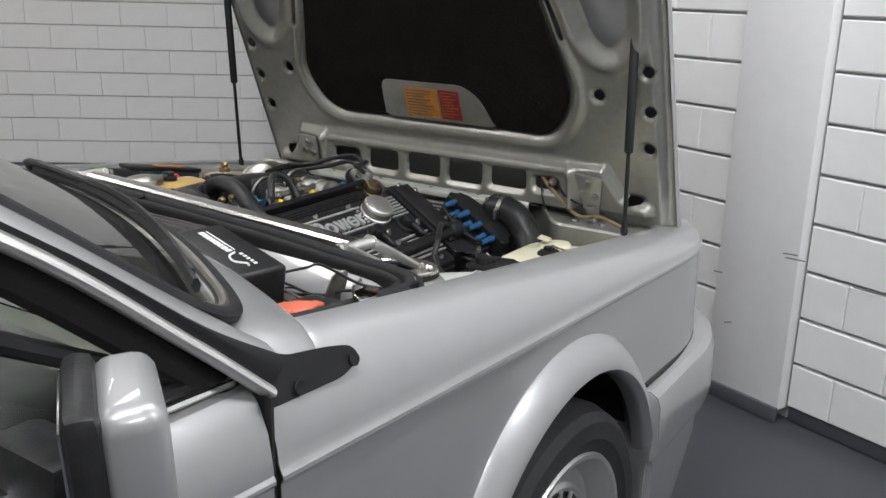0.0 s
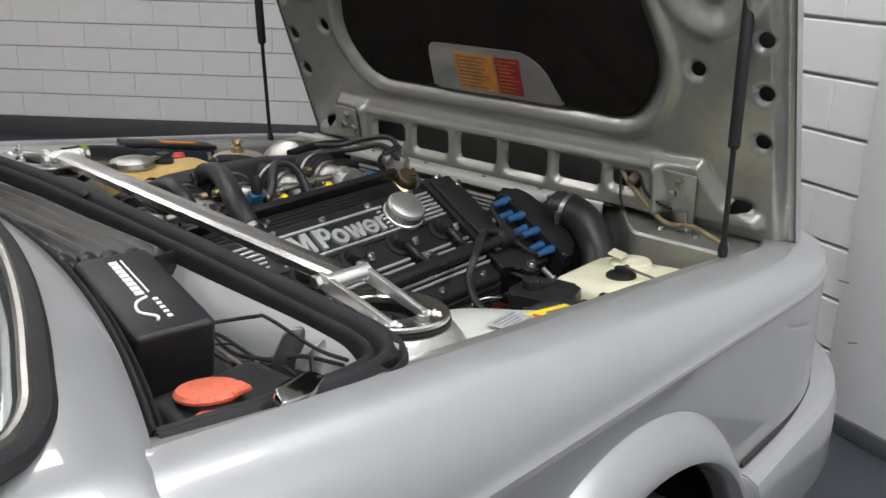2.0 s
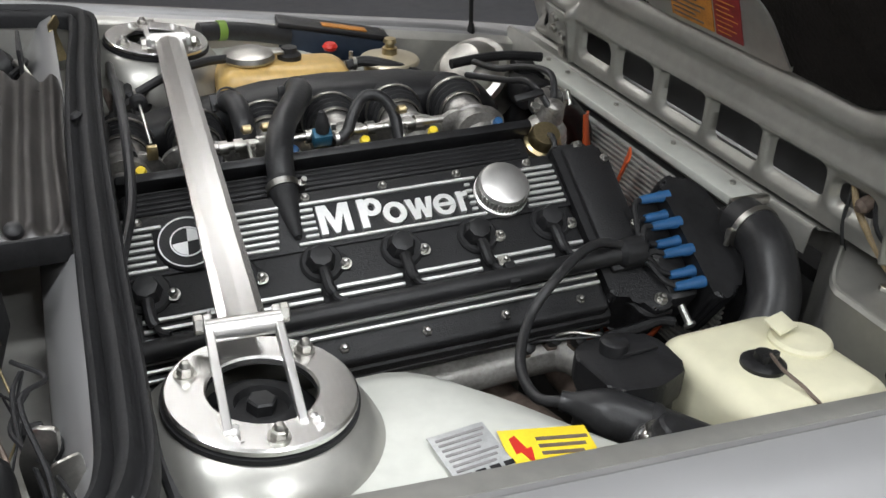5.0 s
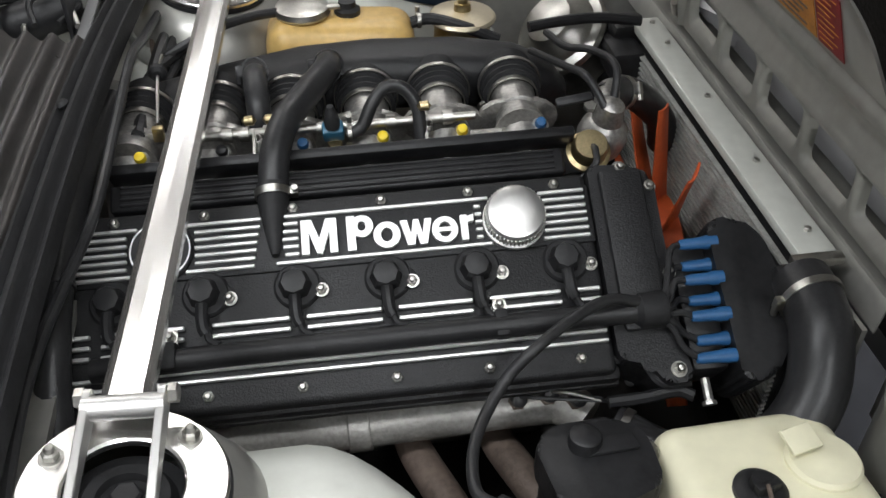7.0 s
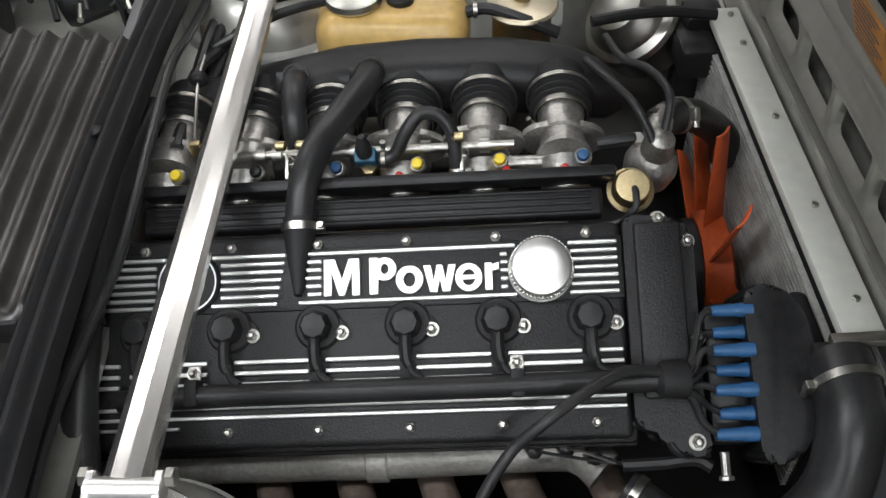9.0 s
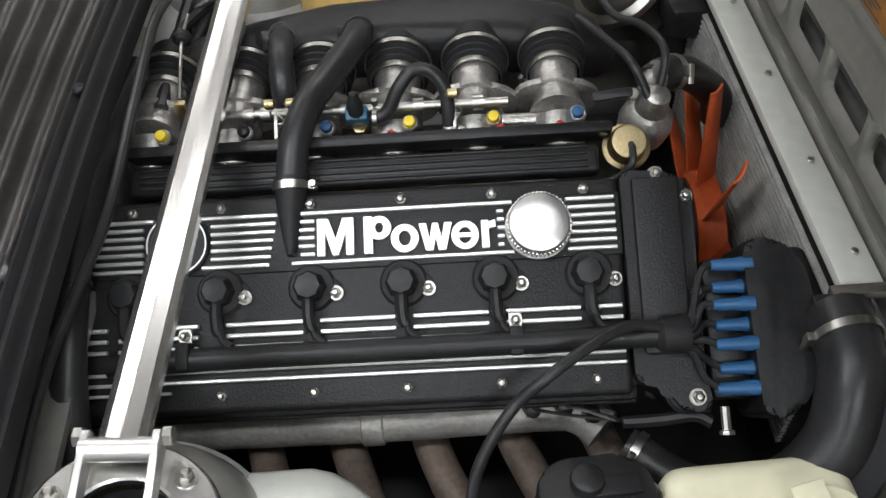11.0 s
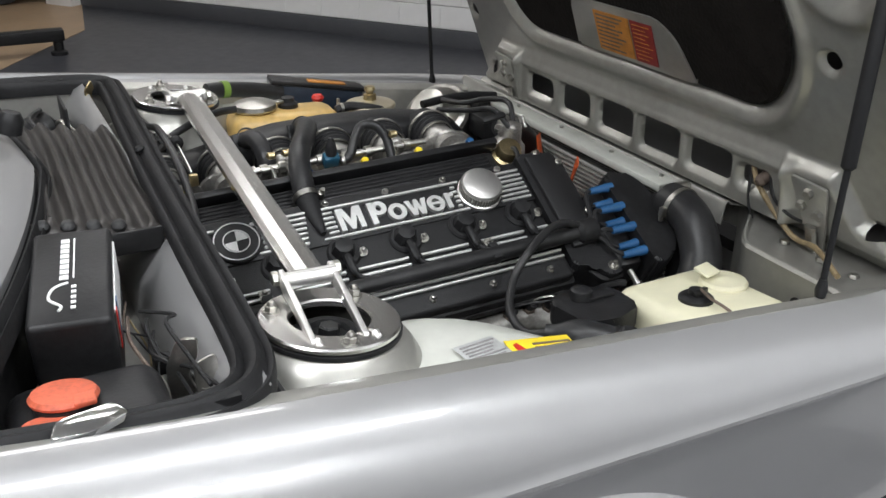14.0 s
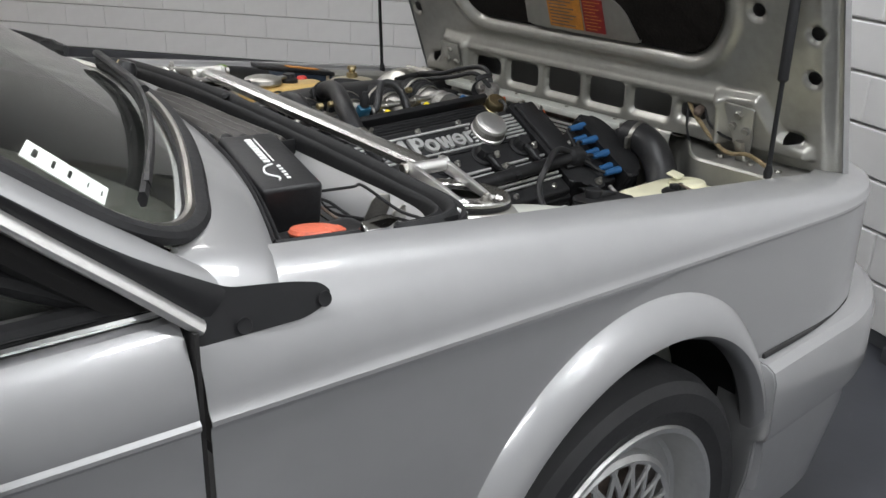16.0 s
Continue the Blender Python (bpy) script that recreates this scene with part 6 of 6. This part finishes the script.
part("cable", tube([V(-0.19, 0.46, 0.79), V(-0.20, 0.36, 0.80), V(-0.21, 0.26, 0.79), V(-0.21, 0.12, 0.80)], 0.009, 8), M_HOSE, lat)
part("cable_tie", lathe(frame_of(V(-0.274, -0.13, 0.782), V(0, -1, -0.4)), [(0.021, 0), (0.021, 0.006)], 16), M_PLASTIC, lat)
for k in range(9):
    y0 = 0.30 + 0.022 * k
    part("loom", tube([V(-0.225 + 0.008 * (k % 3), y0 + 0.10, 0.74 + 0.012 * (k % 4)), V(-0.19 + 0.014 * (k % 4), y0 + 0.03, 0.775 + 0.010 * (k % 3)), V(-0.215 + 0.02 * (k % 2), y0 - 0.07, 0.765 + 0.012 * (k % 3)), V(-0.20, y0 - 0.13, 0.74)], 0.0045 + 0.0015 * (k % 3), 7), (M_RUBBER, M_HOSE, M_RUST)[k % 3] if k % 4 == 0 else M_RUBBER, lat)
tcab = thing("throttle_cable", "steel throttle cable with a yellow clip", "cable", at=(-0.18, 0.15, 0.74))
part("cable", tube([V(-0.185, 0.265, 0.835), V(-0.185, 0.20, 0.838), V(-0.183, 0.120, 0.815)], 0.0022, 6), M_STEEL, tcab)
part("grommet", lathe(frame_of(V(-0.185, 0.215, 0.840), V(0, -1, -0.1)), [(0.007, 0), (0.012, 0.003), (0.012, 0.010), (0.007, 0.014)], 14), M_RUBBER, tcab)
part("clip", box((-0.183, 0.112, 0.806), (0.014, 0.010, 0.020), None, 0.002), M_BRASS, tcab)

# ---- scuttle box contents ----
wv = thing("corrugated_cover", "black corrugated plastic cover in the scuttle box", "corrugated cover", at=(-0.36, 0.10, 0.86))
rows = []
for y in np.linspace(-0.197, 0.275, 60):
    row = []
    for k in range(85):
        t = k / 84
        x = -0.447 + 0.160 * t - 0.06 * (y / 0.4) ** 2 * (1 - t) * 0.6 + 0.035 * max(0, y) * 1
        z = 0.895 - 0.030 * t - 0.05 * max(0, y - 0.15) + 0.0066 * math.sin(t * 2 * math.pi * 5.6) * smoothstep(0.0, 0.05, t) * smoothstep(1, 0.93, t) * smoothstep(-0.190, -0.172, y)
        if y < -0.186:
            z -= (-0.186 - y) * 0.9
        row.append(V(x, y, z))
    rows.append(row)
part("sheet", thicken(grid(rows), 0.0025), mat("glossy_black_sheet", (0.034, 0.031, 0.029), 0.30, 0, 0.3, 10, 0.05, 50, dirt=0.2), wv, "", 60)
part("front_apron", box((-0.368, -0.203, 0.860), (0.15, 0.006, 0.030), pose(0, 0, 0), 0.002), M_PLASTIC, wv)
for k in range(4):
    part("rib_end", lathe(frame_of(V(-0.428 + 0.0286 * k, -0.186, 0.893 - 0.005 * k), (0, -0.6, 1)), [(0.0095, -0.004), (0.0085, 0.002), (0.005, 0.005), (0, 0.006)], 14), M_HOSE, wv)
cbx = thing("control_unit", "black plastic control unit with worn white printed mark", "control unit", at=(-0.43, -0.36, 0.78))
km = pose(-0.414, -0.322, 0.842, 9, 0, -10)
part("case", box((0, 0, 0), (0.084, 0.176, 0.105), km, 0.007, 3), M_PLASTIC, cbx)
part("white_edge", box((0.0430, 0.0, 0.020), (0.002, 0.13, 0.050), km, 0.0008), M_WHITE, cbx, "worn white edge label")
for y, m in ((-0.045, M_BLUE), (-0.054, M_TRIM), (-0.063, M_RED)):
    part("stripe", box((0.0442, y, 0.020), (0.001, 0.0085, 0.050), km), m, cbx)
for k in range(8):
    part("print_bar", box((-0.006, 0.062 - 0.010 * k, 0.0533), (0.009, 0.0072, 0.0012), km), M_WHITE, cbx)
part("print_bar", box((0.0035, 0.028, 0.0533), (0.0016, 0.076, 0.0012), km), M_WHITE, cbx)
part("print_line", tube([km @ V(-0.002, -0.018, 0.0533), km @ V(-0.016, -0.026, 0.0533), km @ V(-0.020, -0.044, 0.0533), km @ V(-0.008, -0.058, 0.0533), km @ V(-0.010, -0.066, 0.0533)], 0.0016, 6), M_WHITE, cbx)
for k in range(5):
    part("print_bar", box((0.004, -0.026 - 0.009 * k, 0.0533), (0.005, 0.0045, 0.0012), km), M_WHITE, cbx)
bt = thing("washer_pump_tank", "black fluid tank with an orange flip cap in the scuttle", "fluid tank", at=(-0.45, -0.51, 0.745))
part("tank", box((-0.430, -0.500, 0.795), (0.150, 0.130, 0.090), pose(0, 0, 0), 0.026, 4), M_PLASTIC, bt)
part("neck", lathe(pose(-0.452, -0.496, 0.835), [(0.026, 0), (0.026, 0.012)], 20), M_PLASTIC, bt)
part("cap", lathe(pose(-0.450, -0.490, 0.844, -8, 4, 0), [(0.031, 0), (0.032, 0.003), (0.029, 0.007), (0, 0.009)], 32), M_REDORANGE, bt, "bright orange cap")
part("cap_flap", lathe(pose(-0.466, -0.536, 0.842, -14, 6, 0), [(0.028, 0), (0.029, 0.003), (0.025, 0.007), (0, 0.008)], 28), M_REDORANGE, bt, "bright orange flap")
part("cap_tab", box((-0.434, -0.513, 0.852), (0.020, 0.018, 0.006), pose(0, 0, 0), 0.002), M_REDORANGE, bt)
br = thing("bonnet_latch", "zinc-plated latch bracket in the scuttle corner", "latch", at=(-0.335, -0.50, 0.745))
lmx = pose(-0.322, -0.470, 0.806, 0, 0, -28) @ Matrix.Scale(1.2, 4)
part("bracket", plate(rounded([(-0.022, -0.05), (-0.026, 0.02), (-0.014, 0.048), (0.004, 0.050), (0.002, 0.030), (-0.008, 0.018), (-0.004, 0.0), (0.018, -0.010), (0.024, -0.05)], 0.006, 3), lmx @ pose(0, 0, 0, 90, 0, 0), 0.004, 0.0008), M_STEEL, br)
part("lever", plate(rounded([(-0.010, -0.045), (-0.012, 0.035), (0.008, 0.040), (0.012, -0.045)], 0.006, 3), lmx @ pose(0.012, -0.012, 0, 90, 0, 35), 0.003, 0.0006), M_STEEL, br)
part("spring", tube([lmx @ V(0.012 + 0.005 * math.cos(j * 1.2), -0.016 + 0.005 * math.sin(j * 1.2), -0.035 + 0.0013 * j) for j in range(40)], 0.0012, 5, 2), M_STEEL, br)
part("bolt", hexnut(lmx @ pose(0.0, -0.006, -0.02, 90, 0, 0), 0.008, 0.008), M_STEEL, br)
wl = thing("scuttle_wiring", "loose wires and connectors in the scuttle box", "wiring", at=(-0.36, -0.43, 0.745))
WC = [M_PLASTIC, M_RUST, M_PLASTIC, M_BRASS, M_PLASTIC, M_RUBBER, M_RUBBER, M_RUST]
for k in range(9):
    r = random.Random(k)
    p0 = V(-0.372 + r.uniform(0, 0.03), -0.30 - r.uniform(0, 0.06), 0.815 + r.uniform(0, 0.03))
    pts = [p0]
    for j in range(4):
        pts.append(pts[-1] + V(r.uniform(-0.018, 0.030), -0.035 - r.uniform(0, 0.025), r.uniform(-0.025, 0.020)))
    part("wire", tube(pts, r.choice((0.0012, 0.0016, 0.0022)), 6, 5), WC[k % 8], wl)
for k in range(4):
    part("connector", box((-0.345 + 0.014 * k, -0.40 - 0.030 * k, 0.80 + 0.006 * (k % 2)), (0.020, 0.016, 0.022), None, 0.003), M_PLASTIC, wl)
fw = thing("scuttle_linkage", "wiper linkage and black blower parts in the scuttle", "linkage", at=(-0.35, 0.47, 0.745))
part("motor", lathe(pose(-0.40, 0.50, 0.79, 0, 80, 20), [(0.03, -0.05), (0.034, -0.04), (0.034, 0.05), (0.02, 0.06)], 20), M_PLASTIC, fw)
part("fin", box((-0.330, 0.455, 0.825), (0.006, 0.10, 0.075), pose(0, 0, 0), 0.002), M_PLASTIC, fw)
for k in range(7):
    r = random.Random(40 + k)
    p0 = V(-0.46 + 0.028 * k, 0.42 + r.uniform(-0.02, 0.03), 0.80 + r.uniform(-0.01, 0.04))
    part("link", tube([p0, p0 + V(r.uniform(-0.02, 0.03), 0.05, r.uniform(0.0, 0.03)), p0 + V(r.uniform(-0.03, 0.03), 0.11, r.uniform(-0.02, 0.02))], 0.005, 7), (M_PLASTIC, M_RUBBER, M_STEEL)[k % 3], fw)
part("latch_hook", plate(rounded([(-0.010, -0.03), (-0.012, 0.03), (0.004, 0.045), (0.008, 0.03), (0.0, 0.02), (0.012, -0.03)], 0.004, 2), pose(-0.275, 0.50, 0.84, 90, 0, 30), 0.004), M_BRASS, fw)
hk = thing("latch_striker", "bright metal striker beside the bonnet seal", "striker", at=(-0.44, -0.60, 0.87))
part("striker", plate(rounded([(-0.030, -0.006), (-0.020, 0.010), (0.022, 0.012), (0.030, -0.002), (0.0, -0.010)], 0.005, 3), pose(-0.440, -0.606, 0.882, 14, 6, 14) @ Matrix.Scale(1.15, 4), 0.008, 0.001), M_CHROME, hk)


# ---- workshop beyond ----
pk = thing("parked_car", "grey car parked behind the end of the wall", "car", at=(-0.9, 6.9, FLOOR))
part("body", box((-0.95, 6.95, 0.62), (2.3, 0.9, 0.80), None, 0.10, 4), M_DULLCAR, pk, "", 60)
part("bumper", box((-0.95, 6.47, 0.30), (2.34, 0.12, 0.20), None, 0.04, 3), M_PLASTIC, pk)
for x in (-0.15, -1.75):
    part("wheel", lathe(pose(x, 6.55, 0.28, 90, 0, 0), [(0.0, -0.02), (0.18, -0.02), (0.2, 0.0), (0.29, 0.0), (0.30, -0.03), (0.30, -0.17)], 36, cap=False), M_TYRE, pk)
la = thing("lift_arm", "dark steel vehicle lift arm lying near the floor", "lift arm", at=(-0.2, 4.6, FLOOR))
part("arm", box((-0.55, 4.75, 0.10), (1.3, 0.09, 0.07), pose(0, 0, 0), 0.008), M_PLASTIC, la)
part("pad", lathe(pose(0.06, 4.75, FLOOR), [(0.05, 0), (0.05, 0.02), (0.03, 0.03), (0.03, 0.12)], 20), M_PLASTIC, la)


# ---- blocks of the walls ----
lay_blocks(wall_front, MF, -2.2, -0.004, 0.025, 10, shift=(-0.145 + 2.2) / BLOCK)
lay_blocks(wall_front, MF, 0.289, 1.45, 0.025, 10, shift=(0.445 - 0.289) / BLOCK + 0.5)
lay_blocks(wall_back, MB, -3.2, 2.0, 0.085, 10, 0.3, 0.005, 0.002)
